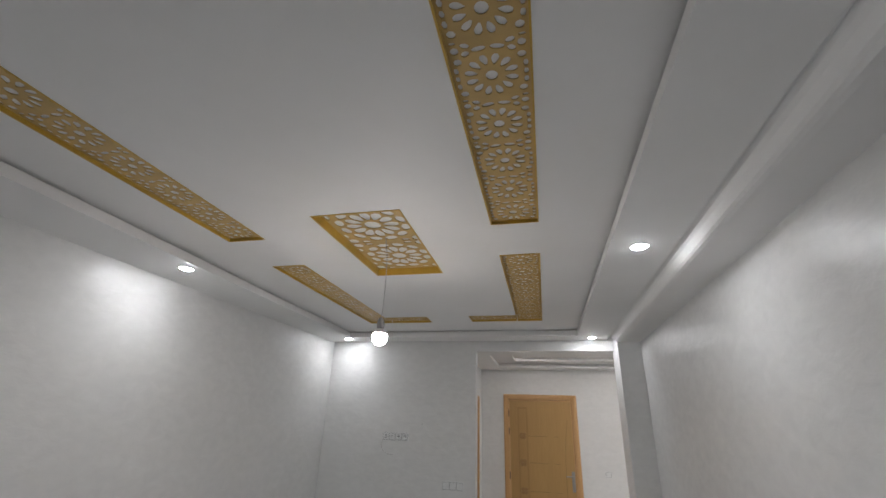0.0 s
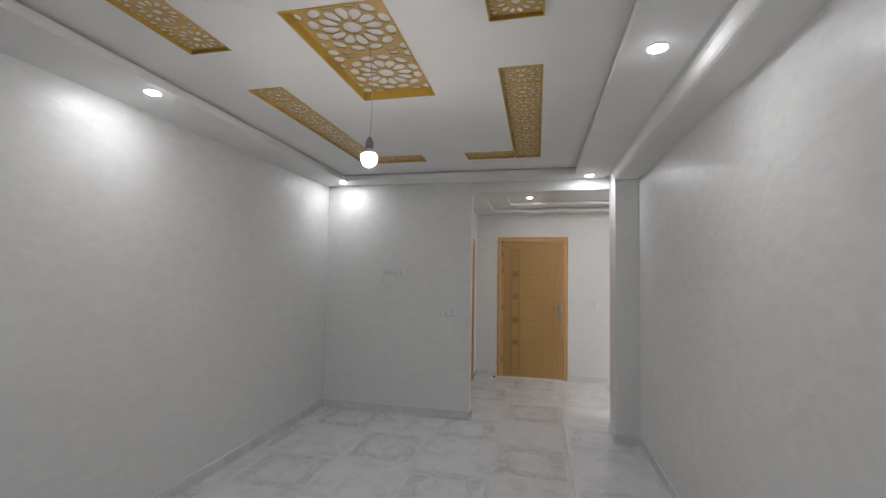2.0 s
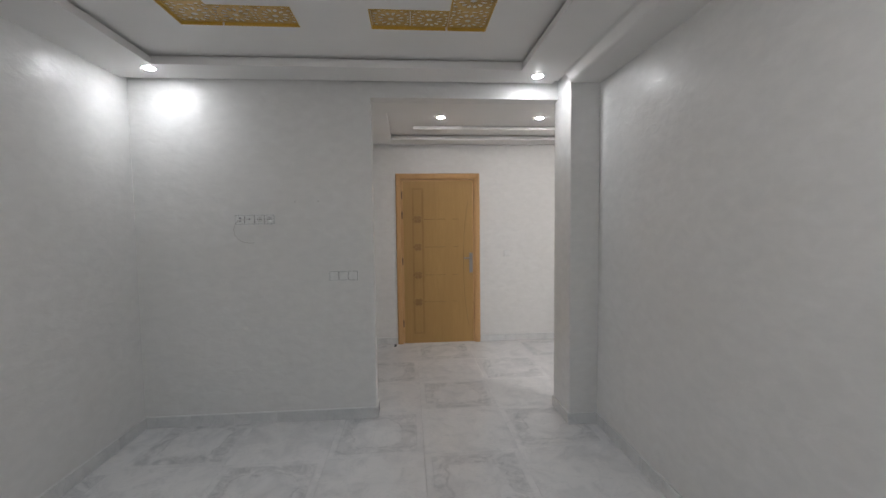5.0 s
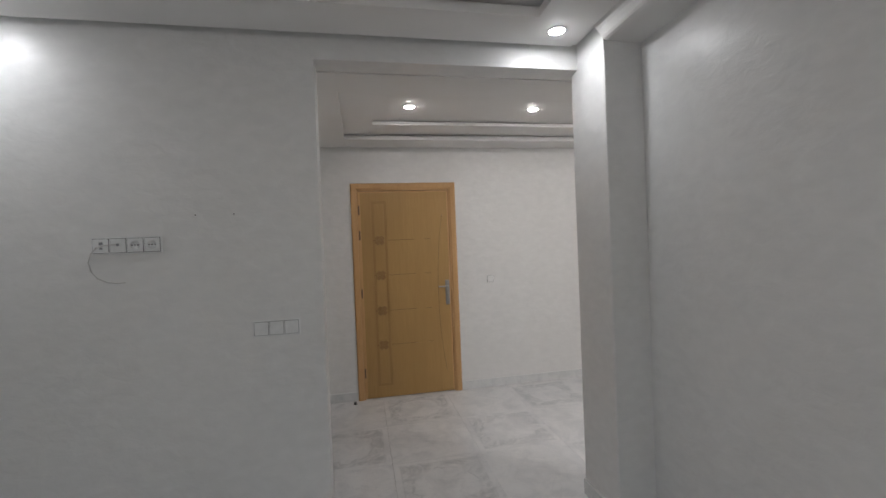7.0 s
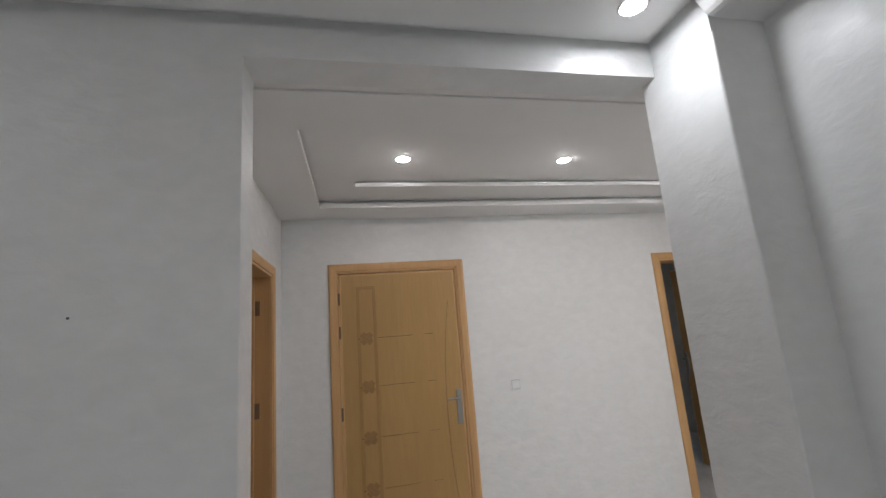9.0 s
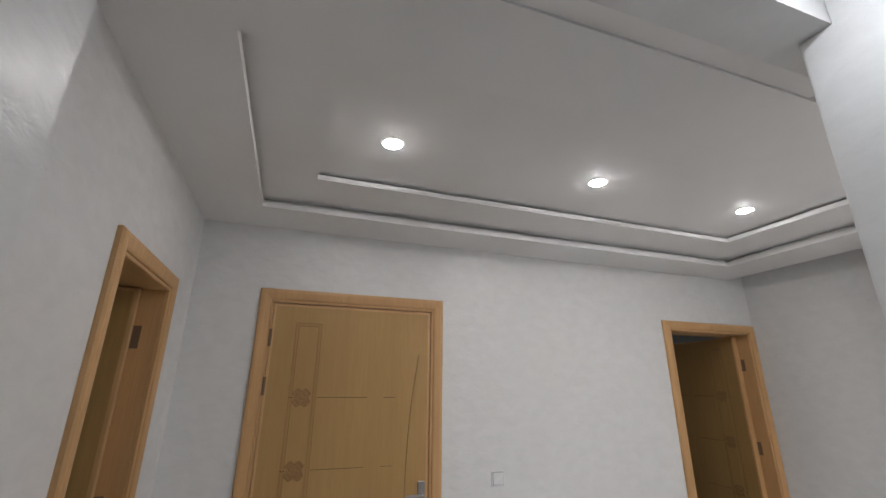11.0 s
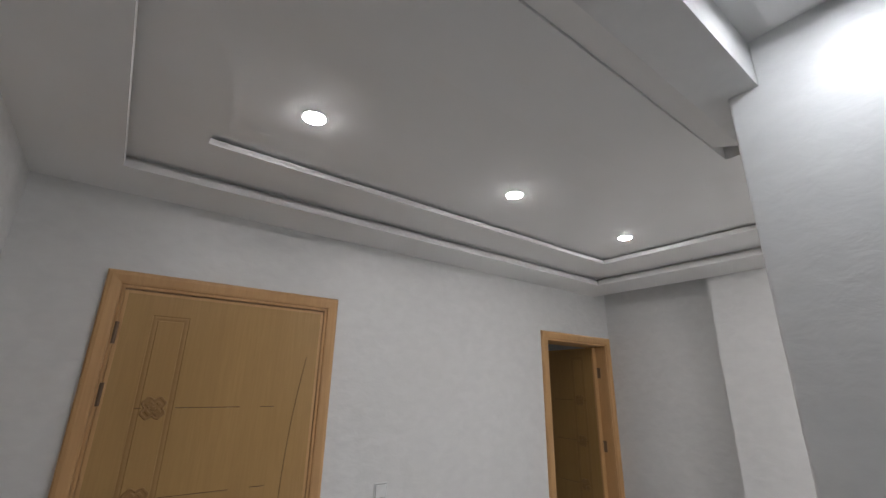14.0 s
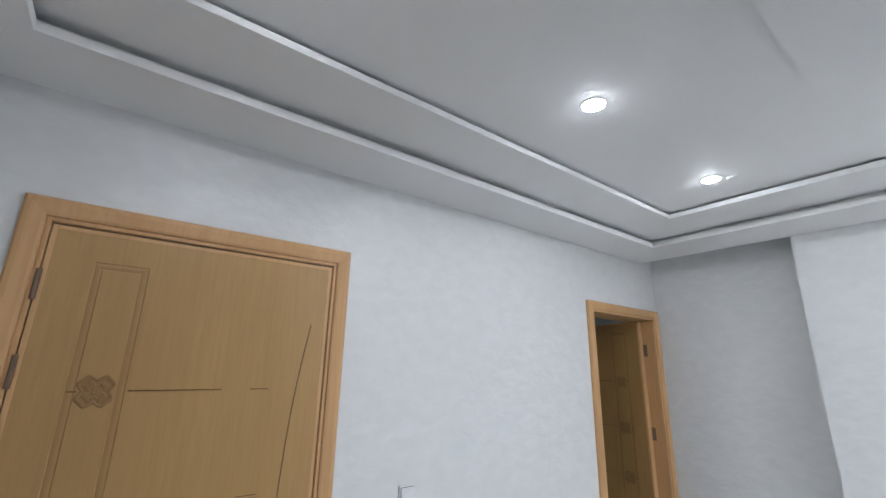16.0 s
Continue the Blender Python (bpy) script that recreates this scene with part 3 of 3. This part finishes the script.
def bulb_on_cord(x, y, z, top, glass, label):
    lamp = holder("hanging_bulb", pose(x, y, z), label, "lamp")
    bm = turned(bmesh.new(), [(0.004, -0.038), (0.018, -0.035), (0.030, -0.025), (0.0365, -0.010), (0.038, 0.003), (0.0365, 0.013), (0.0335, 0.0205)], 28)
    part("bulb", bm, glass, lamp, "glowing frosted round bulb", smooth=True)
    part("bulb_housing", turned(bmesh.new(), [(0.0334, 0.0207), (0.031, 0.0245), (0.025, 0.032), (0.018, 0.040), (0.0145, 0.047)], 28), PLASTIC, lamp, "white plastic housing", smooth=True)
    bm = turned(bmesh.new(), [(0.0145, 0.0475), (0.019, 0.050), (0.0195, 0.078), (0.016, 0.088), (0.009, 0.100), (0.005, 0.106)], 24)
    part("lampholder", bm, STEEL, lamp, "grey lampholder", smooth=True)
    bm = bmesh.new()
    h = top - z
    pts = [Vector((0.012 * math.sin(4.2 * f) * f * 1.6, 0.006 * math.sin(9 * f), 0.104 + (h - 0.104) * f)) for f in np.linspace(0, 1, 10)]
    for a, b in zip(pts, pts[1:]):
        rod(bm, a, b + (b - a) * 0.04, 0.0019, 8)
    part("cord", bm, GREY_CORD, lamp, "thin grey twisted cord", smooth=True)
    return lamp


bulb_on_cord(-0.365, 2.309, 2.108, CEILING + 0.0425, BULB_GLASS, "lit bare bulb hanging on a grey cord from the lattice")


# ---- doors ----
def casing(kind, w, h, bm):
    """One mitred moulding of a door casing: u runs from the opening outwards, d stands proud of the wall."""
    shape = [(0.0, 0.0), (0.0, 0.009), (0.003, 0.012), (0.010, 0.012), (0.011, 0.009), (0.014, 0.009), (0.016, 0.017), (0.024, 0.020), (0.054, 0.024), (0.066, 0.022), (0.073, 0.014), (0.073, 0.0)]
    ends = []
    for low in (0, 1):
        row = []
        for u, d in shape:
            if kind == "left":
                p = (-u, -d, 0.0 if low == 0 else h + u)
            elif kind == "right":
                p = (w + u, -d, 0.0 if low == 0 else h + u)
            else:
                p = (-u if low == 0 else w + u, -d, h + u)
            row.append(bm.verts.new(p))
        ends.append(row)
    n = len(shape)
    for k in range(n):
        bm.faces.new((ends[0][k], ends[0][(k + 1) % n], ends[1][(k + 1) % n], ends[1][k]))
    bm.faces.new(ends[0])
    bm.faces.new(ends[1][::-1])
    bmesh.ops.recalc_face_normals(bm, faces=bm.faces)
    return bm


def slot(x0, z0, x1, z1, width):
    """A thin routed slot between two points of the leaf."""
    a, b = Vector((x0, z0)), Vector((x1, z1))
    n = (b - a).normalized()
    s = Vector((-n.y, n.x)) * width / 2
    return [tuple(a + s), tuple(a - s), tuple(b - s), tuple(b + s)]


CH_X0, CH_X1, CH_Z0, CH_Z1, CH_W, BOW = 0.117, 0.261, 0.12, 1.945, 0.024, 0.0019


def channel(gap):
    """A shallow dished channel round a tall strip: outer edge, bed and inner edge as mitred loops; depth along y."""
    bm = bmesh.new()
    loops = []
    for inset, depth in ((0.0, 0.0002), (0.003, 0.0022), (0.008, 0.0014), (CH_W / 2, 0.0010), (CH_W - 0.008, 0.0014), (CH_W - 0.003, 0.0022), (CH_W, 0.0002)):
        x0, x1, z0, z1 = CH_X0 + inset, CH_X1 - inset, CH_Z0 + inset - gap, CH_Z1 - inset - gap
        loops.append([bm.verts.new(p) for p in ((x0, depth, z0), (x1, depth, z0), (x1, depth, z1), (x0, depth, z1))])
    for a, b in zip(loops, loops[1:]):
        for k in range(4):
            bm.faces.new((a[k], a[(k + 1) % 4], b[(k + 1) % 4], b[k]))
    bm.faces.new(loops[-1])
    return bm


def leaf_holes(w, h):
    """Routed lines: four level lines; the tall channel and the slack bow are cut wider."""
    zs = (0.525, 0.865, 1.215, 1.56)
    holes = []
    holes.append([(CH_X0, CH_Z0), (CH_X1, CH_Z0), (CH_X1, CH_Z1), (CH_X0, CH_Z1)])
    k = w / 0.895
    for z in zs:
        holes.append(slot(0.268, z, 0.262 + 0.27 * k, z, 0.0042))
        holes.append(slot(0.262 + 0.36 * k, z, 0.262 + 0.425 * k, z, 0.0042))
    bow = [(0.757 + 0.064 * abs((z - 1.0) / 0.8) ** 2.2, z) for z in np.linspace(0.22, 1.8, 15)]
    left = [(x * k - BOW, z) for x, z in bow]
    right = [(x * k + BOW, z) for x, z in bow]
    holes.append(left + right[::-1])
    return holes, zs


def carved_flower():
    """A small eight-lobed carved rosette with a sunken ring and a raised heart."""
    bm = bmesh.new()
    n = 48

    def lobe(r, z, wave):
        return [bm.verts.new(((r + wave * math.cos(4 * a) - 0.6 * wave * math.cos(8 * a)) * math.cos(a), z, (r + wave * math.cos(4 * a) - 0.6 * wave * math.cos(8 * a)) * math.sin(a)))
                for a in np.linspace(0, 2 * math.pi, n, endpoint=False)]

    rings = [lobe(0.047, 0.0, 0.007), lobe(0.044, -0.004, 0.007), lobe(0.039, -0.004, 0.006), lobe(0.037, -0.0015, 0.006),
             lobe(0.029, -0.0015, 0.006), lobe(0.027, -0.004, 0.006), lobe(0.019, -0.005, 0.005), lobe(0.017, -0.002, 0.004), lobe(0.010, -0.002, 0.001), lobe(0.008, -0.005, 0.001)]
    for a, b in zip(rings, rings[1:]):
        for k in range(n):
            bm.faces.new((a[k], a[(k + 1) % n], b[(k + 1) % n], b[k]))
    bm.faces.new(rings[-1])
    bmesh.ops.recalc_face_normals(bm, faces=bm.faces)
    for f in bm.faces:
        if f.normal.y > 0.5:
            f.normal_flip()
    return bm


FLOWER = None


def door(name, place, w, h, hinge, angle, label, thick=0.2):
    """A wooden door: casing, jamb lining, hinges and a leaf that is hung on its hinge side and swings into the wall's far side."""
    global FLOWER
    top = holder(name, place, label, "door", "structure")
    for kind in ("left", "right", "top"):
        part("casing", casing(kind, w, h, bmesh.new()), FRAME_WOOD, top, "moulded pine casing")
    part("jamb", block(-0.022, 0, 0.001, thick, 0, h + 0.022), FRAME_WOOD, top)
    part("jamb", block(w, w + 0.022, 0.001, thick, 0, h + 0.022), FRAME_WOOD, top)
    part("jamb", block(0, w, 0.001, thick, h, h + 0.022), FRAME_WOOD, top)
    swung = angle > 0
    back = 0.09 if swung else -0.006
    if not swung:
        bm = block(0, 0.014, 0.055, 0.075, 0, h)
        solid(bm, w - 0.014, w, 0.055, 0.075, 0, h)
        solid(bm, 0.014, w - 0.014, 0.055, 0.075, h - 0.014, h)
        part("door_stop", bm, FRAME_WOOD, top)
    sign = 1 if hinge == "left" else -1
    lw, gap = w - 0.008, 0.004
    m = pose(gap if sign > 0 else w - gap, back, 0.008, 0, 0, sign * angle) @ pose(0, -0.045 if swung else 0, 0)
    core = block(0, lw, 0.004, 0.042, 0, h - 0.014, bevel=0.0015, seg=1)
    if sign < 0:
        bmesh.ops.translate(core, vec=(-lw, 0, 0), verts=core.verts)
    leaf = part("leaf", core, GROOVE, top, "pale veneered leaf with routed lines", at=m)
    holes, zs = leaf_holes(w, h)
    face = pierced([(0, 0), (lw, 0), (lw, h - 0.014), (0, h - 0.014)], [[(x, z - 0.008) for x, z in pts] for pts in holes], 0.004)
    face.transform(Matrix(((1, 0, 0, 0), (0, 0, 1, 0), (0, 1, 0, 0), (0, 0, 0, 1))))
    if sign < 0:
        face.transform(Matrix.Diagonal((-1, 1, 1, 1)))
        bmesh.ops.reverse_faces(face, faces=face.faces)
    bmesh.ops.recalc_face_normals(face, faces=face.faces)
    front = [f for f in face.faces if abs(f.normal.y) > 0.9]
    if sum(f.normal.y * f.calc_area() for f in front) > 0:
        bmesh.ops.reverse_faces(face, faces=face.faces)
    part("veneer", face, DOOR_WOOD, leaf, "routed honey-coloured veneer")
    tray = channel(0.008)
    if sign < 0:
        tray.transform(Matrix.Diagonal((-1, 1, 1, 1)))
    tray.normal_update()
    bmesh.ops.reverse_faces(tray, faces=[f for f in tray.faces if f.normal.y > 0])
    part("channel", tray, CHANNEL_WOOD, leaf, "dished channel round a tall strip of veneer")
    part("strip", block(*sorted((sign * (CH_X0 + CH_W), sign * (CH_X1 - CH_W))), 0.0, 0.0039, CH_Z0 + CH_W - 0.008, CH_Z1 - CH_W - 0.008, bevel=0.0004, seg=1), DOOR_WOOD, leaf)
    part("back_veneer", block(*((0, lw) if sign > 0 else (-lw, 0)), 0.0425, 0.045, 0, h - 0.014), DOOR_WOOD, leaf)
    for a, b in (((0.0 if sign > 0 else -0.003), (0.003 if sign > 0 else 0.0)), ((lw - 0.003, lw) if sign > 0 else (-lw, -lw + 0.003))):
        part("edge_band", block(a - 0.0012, b + 0.0012, 0.0045, 0.0422, 0.001, h - 0.015), FRAME_WOOD, leaf, "solid pine edge")
    for z in zs:
        part("line_end", block(*sorted((sign * 0.122, sign * 0.146)), -0.0003, 0.001, z - 0.0103, z - 0.0062), GROOVE, leaf)
        if FLOWER is None:
            FLOWER = mesh_of("carved_rosette", carved_flower(), CARVED_WOOD)
        ob = new("carved_rosette", FLOWER)
        ob.parent = leaf
        ob.matrix_local = pose(sign * 0.189, -0.0002, z - 0.008, 0, 45, 0)
    for a, b, c, d in ((0.0, 0.013, 0.0, h - 0.014), (lw - 0.013, lw, 0.0, h - 0.014), (0.0135, lw - 0.0135, h - 0.027, h - 0.014)):
        x0, x1 = (a, b) if sign > 0 else (-b, -a)
        part("lipping", block(x0, x1, -0.0007, 0.0035, c, d, bevel=0.0003, seg=1), FRAME_WOOD, leaf, "pale solid lipping")
    # lock plate, lever and keyhole
    lx = sign * (w - 0.045)
    bm = block(lx - 0.021, lx + 0.021, -0.008, 0.0, 0.878, 1.128, bevel=0.004)
    rod(bm, (lx, -0.006, 1.065), (lx, -0.048, 1.065), 0.009, 16)
    rod(bm, (lx, -0.043, 1.065), (lx - sign * 0.095, -0.043, 1.065), 0.0085, 14, 0.007)
    rod(bm, (lx, -0.0085, 0.985), (lx, -0.0125, 0.985), 0.013, 18)
    part("door_handle", bm, STEEL, leaf, "brushed steel plate with a lever", smooth=False)
    # hinges
    hx = gap * 0.3 if sign > 0 else w - gap * 0.3
    for z in ((0.26, 1.045, 1.615, 1.86) if h > 2.04 else (0.28, 1.19, 1.8)):
        bm = bmesh.new()
        y = back + (0.004 if swung else -0.004)
        rod(bm, (hx, y, z - 0.045), (hx, y, z + 0.045), 0.0075, 14)
        if swung:
            solid(bm, w - 0.0015 if sign < 0 else -0.0005, w + 0.0005 if sign < 0 else 0.0015, back - 0.03, back + 0.002, z - 0.045, z + 0.045)
        part("hinge", bm, HINGE, top, "dull bronze hinge")
    return top


door("door_1", pose(DOOR_A[0], HALL_N, 0), DOOR_A[1] - DOOR_A[0], DOOR_A[2], "left", 0, "closed honey-coloured wooden entrance door with carved rosettes")
door("door_2", pose(DOOR_B[0], HALL_N, 0), DOOR_B[1] - DOOR_B[0], DOOR_B[2], "right", 96, "open wooden door to a dark room, leaf swung inward")
door("door_3", pose(HALL_W, DOOR_C[0], 0, 0, 0, 90), DOOR_C[1] - DOOR_C[0], DOOR_C[2], "right", 84, "open narrow wooden door in the hall's side wall")


# ---- switches and sockets ----
def plate(name, place, count, label, category, kinds):
    """A row of modules on one white plate, facing -y."""
    w = 0.071 * count + 0.009
    top = holder(name, place, label, category)
    part("cover_plate", block(-w / 2, w / 2, -0.008, 0.0, -0.04, 0.04, bevel=0.003), PLASTIC, top)
    part("plate_edge", block(-w / 2 - 0.002, w / 2 + 0.002, -0.0105, -0.0082, 0.034, 0.041, bevel=0.001, seg=1), PLASTIC, top, "bright raised upper edge")
    for k, kind in enumerate(kinds):
        x = (k - (count - 1) / 2) * 0.071
        # Grey sheet on the plate paints the shade in the gap round each module.
        part("shadow_gap", block(x - 0.0335, x + 0.0335, -0.0088, -0.0078, -0.0335, 0.0335), PLATE_GAP_SHADE, top, "grey sheet painted as the shaded gap round the module")
        mod = part("rocker" if kind == "switch" else "socket_insert", block(x - 0.0318, x + 0.0318, -0.0125, -0.0082, -0.0318, 0.0318, bevel=0.002), PLASTIC, top)
        if kind == "socket":
            bm = turned(bmesh.new(), [(0.0, -0.0005), (0.02, -0.0005), (0.0215, 0.0015), (0.0225, 0.0)], 24)
            bm.transform(pose(x, -0.0126, 0, 90))
            part("socket_well", bm, PLASTIC, mod, smooth=True)
            for dx in (-0.0125, 0.0, 0.0125):
                # No hole is cut: dark studs stand in for its shade.
                part("pin_hole_shade", rod(bmesh.new(), (x + dx, -0.0122, 0.0), (x + dx, -0.0137, 0.0), 0.0034, 10), SHADOW_GAP, mod, "dark stud painted as the shade in a pin hole")
        if kind == "aerial":
            part("aerial_pin", rod(bmesh.new(), (x, -0.012, 0.004), (x, -0.016, 0.004), 0.0062, 14), GREY_LABEL, mod, "grey aerial pin")
        if kind == "data":
            part("data_port", block(x - 0.006, x + 0.010, -0.0135, -0.0118, 0.004, 0.018, bevel=0.0008, seg=1), GREY_LABEL, mod, "grey data port")
            part("data_port", block(x - 0.004, x + 0.009, -0.0135, -0.0118, -0.016, -0.006, bevel=0.0008, seg=1), GREY_LABEL, mod, "grey data port")
    return top


plate("light_switch", pose(-0.512, NORTH - 0.001, 1.121), 3, "three white rocker switches on one wall plate", "switch", ["switch"] * 3)
plate("wall_socket", pose(-1.15, NORTH - 0.001, 1.553), 4, "white row of data, aerial and power sockets on the wall", "socket", ["data", "aerial", "socket", "socket"])
plate("light_switch", pose(1.217, HALL_N - 0.001, 1.122), 1, "single white rocker switch on the hall wall", "switch", ["switch"])

bm = bmesh.new()
path = [Vector((-1.262, 4.985, 1.549)), Vector((-1.277, 4.97, 1.52)), Vector((-1.29, 4.972, 1.48)), Vector((-1.283, 4.976, 1.44)), Vector((-1.262, 4.98, 1.408)), Vector((-1.225, 4.984, 1.387)), Vector((-1.187, 4.988, 1.38)), Vector((-1.155, 4.992, 1.381))]
for a, b in zip(path, path[1:]):
    rod(bm, a, b + (b - a) * 0.05, 0.0022, 8)
arc = [Vector((-1.272, 4.975, 1.53)), Vector((-1.245, 4.972, 1.548)), Vector((-1.215, 4.974, 1.556)), Vector((-1.186, 4.984, 1.557))]
for a, b in zip(arc, arc[1:]):
    rod(bm, a, b + (b - a) * 0.05, 0.0022, 8)
thing("aerial_cable", bm, GREY_CORD, "thin grey cable hanging loose from the wall socket", "cable", smooth=True)
for x, z in ((-0.857, 1.686), (-0.686, 1.687)):
    thing("wall_plug", rod(bmesh.new(), (x, NORTH + 0.002, z), (x, NORTH - 0.003, z), 0.003, 12), SHADOW_GAP, "small dark wall plug in the plaster", "wall plug", group="wall plugs")

bm = turned(bmesh.new(), [(0.016, 0.0), (0.017, 0.004), (0.012, 0.012), (0.014, 0.02), (0.009, 0.026)], 18)
bm.transform(pose(-0.2, 6.93, 0))
thing("door_stop", bm, SHADOW_GAP, "small dark rubber stop on the floor by the entrance", "door stop", smooth=True)

# ---- floor, tile by tile ----
STEP = 0.632
floor = thing("floor", block(-2.9, 4.6, -0.9, 9.9, -0.12, -0.010), GROUT, "polished white marble-look tiled floor", "floor", "structure")
plain = mesh_of("floor_tile", block(-STEP / 2 + 0.0004, STEP / 2 - 0.0004, -STEP / 2 + 0.0004, STEP / 2 - 0.0004, -0.010, 0.0, bevel=0.0004, seg=1), MARBLE)
veined = mesh_of("floor_tile", block(-STEP / 2 + 0.0004, STEP / 2 - 0.0004, -STEP / 2 + 0.0004, STEP / 2 - 0.0004, -0.010, 0.0, bevel=0.0004, seg=1), MARBLE_FRAMED)
for i in range(-5, 7):
    for j in range(-8, 9):
        x, y = 0.38 + STEP * i, 4.14 + STEP * j
        if x < WEST - 0.5 or (y < 4.7 and x > 3.9) or x > 4.6:
            continue
        if y < 2.3 and x > EAST + 0.4:
            continue
        ob = new("floor_tile", veined if (i + j) % 2 == 0 else plain)
        ob.parent = floor
        ob.matrix_local = pose(x, y, 0, 0, 0, 90 * ((i * 7 + j * 3) % 4))

# ---- skirting tiles ----
baseboard = holder("baseboard", pose(0, 0, 0), "low grey-veined marble tile skirting along the walls", "baseboard", "structure")
skirts = {}


def skirt_mesh(length):
    key = round(length, 3)
    if key not in skirts:
        bm = block(-length / 2 + 0.0006, length / 2 - 0.0006, -0.011, -0.0005, 0.0005, 0.082, bevel=0.0018, seg=2)
        skirts[key] = mesh_of("skirting_tile", bm, MARBLE_SKIRT)
    return skirts[key]


MARBLE_SKIRT = marble_material("grey_marble", False)
for node in MARBLE_SKIRT.node_tree.nodes:
    if node.type == "VALTORGB":
        for el, c in zip(node.color_ramp.elements, ((0.6, 0.61, 0.62), (0.69, 0.7, 0.705), (0.745, 0.75, 0.755))):
            el.color = (*c, 1)


def skirting(ax, ay, bx, by, first=STEP / 2):
    """Skirting from a to b on a wall that lies to the left of the way."""
    a, b = Vector((ax, ay)), Vector((bx, by))
    n, d = (b - a).length, (b - a).normalized()
    turn = math.degrees(math.atan2(d.y, d.x))
    mid = a + d * n / 2
    part("skirting_joint", block(-n / 2, n / 2, -0.0095, -0.0004, 0.0822, 0.0892, bevel=0.0008, seg=1), PLASTIC, baseboard, "white filler line on the skirting", at=pose(mid.x, mid.y, 0, 0, 0, turn))
    s, size = 0.0, min(first, n)
    while s < n - 0.005:
        p = a + d * (s + size / 2)
        ob = new("skirting_tile", skirt_mesh(size))
        ob.parent = baseboard
        ob.matrix_local = pose(p.x, p.y, 0, 0, 0, turn)
        s += size
        size = min(STEP / 2, n - s)


skirting(WEST, SOUTH, WEST, NORTH)
skirting(WEST + 0.011, NORTH, GATE_L, NORTH)
skirting(GATE_L, NORTH, GATE_L, GATE_BACK)
skirting(GATE_R, PIER_BACK, GATE_R, PIER_FRONT)
skirting(GATE_R - 0.011, PIER_FRONT, EAST - 0.011, PIER_FRONT)
skirting(EAST, PIER_FRONT, EAST, SOUTH)
skirting(HALL_W, GATE_BACK, HALL_W, DOOR_C[0] - 0.075)
skirting(HALL_W, DOOR_C[1] + 0.075, HALL_W, HALL_N)
skirting(HALL_W + 0.011, HALL_N, DOOR_A[0] - 0.075, HALL_N)
skirting(DOOR_A[1] + 0.075, HALL_N, DOOR_B[0] - 0.075, HALL_N)
skirting(NICHE_E, HALL_N, NICHE_E, NICHE_S)
skirting(HALL_E, NICHE_S, HALL_E, 2.6)
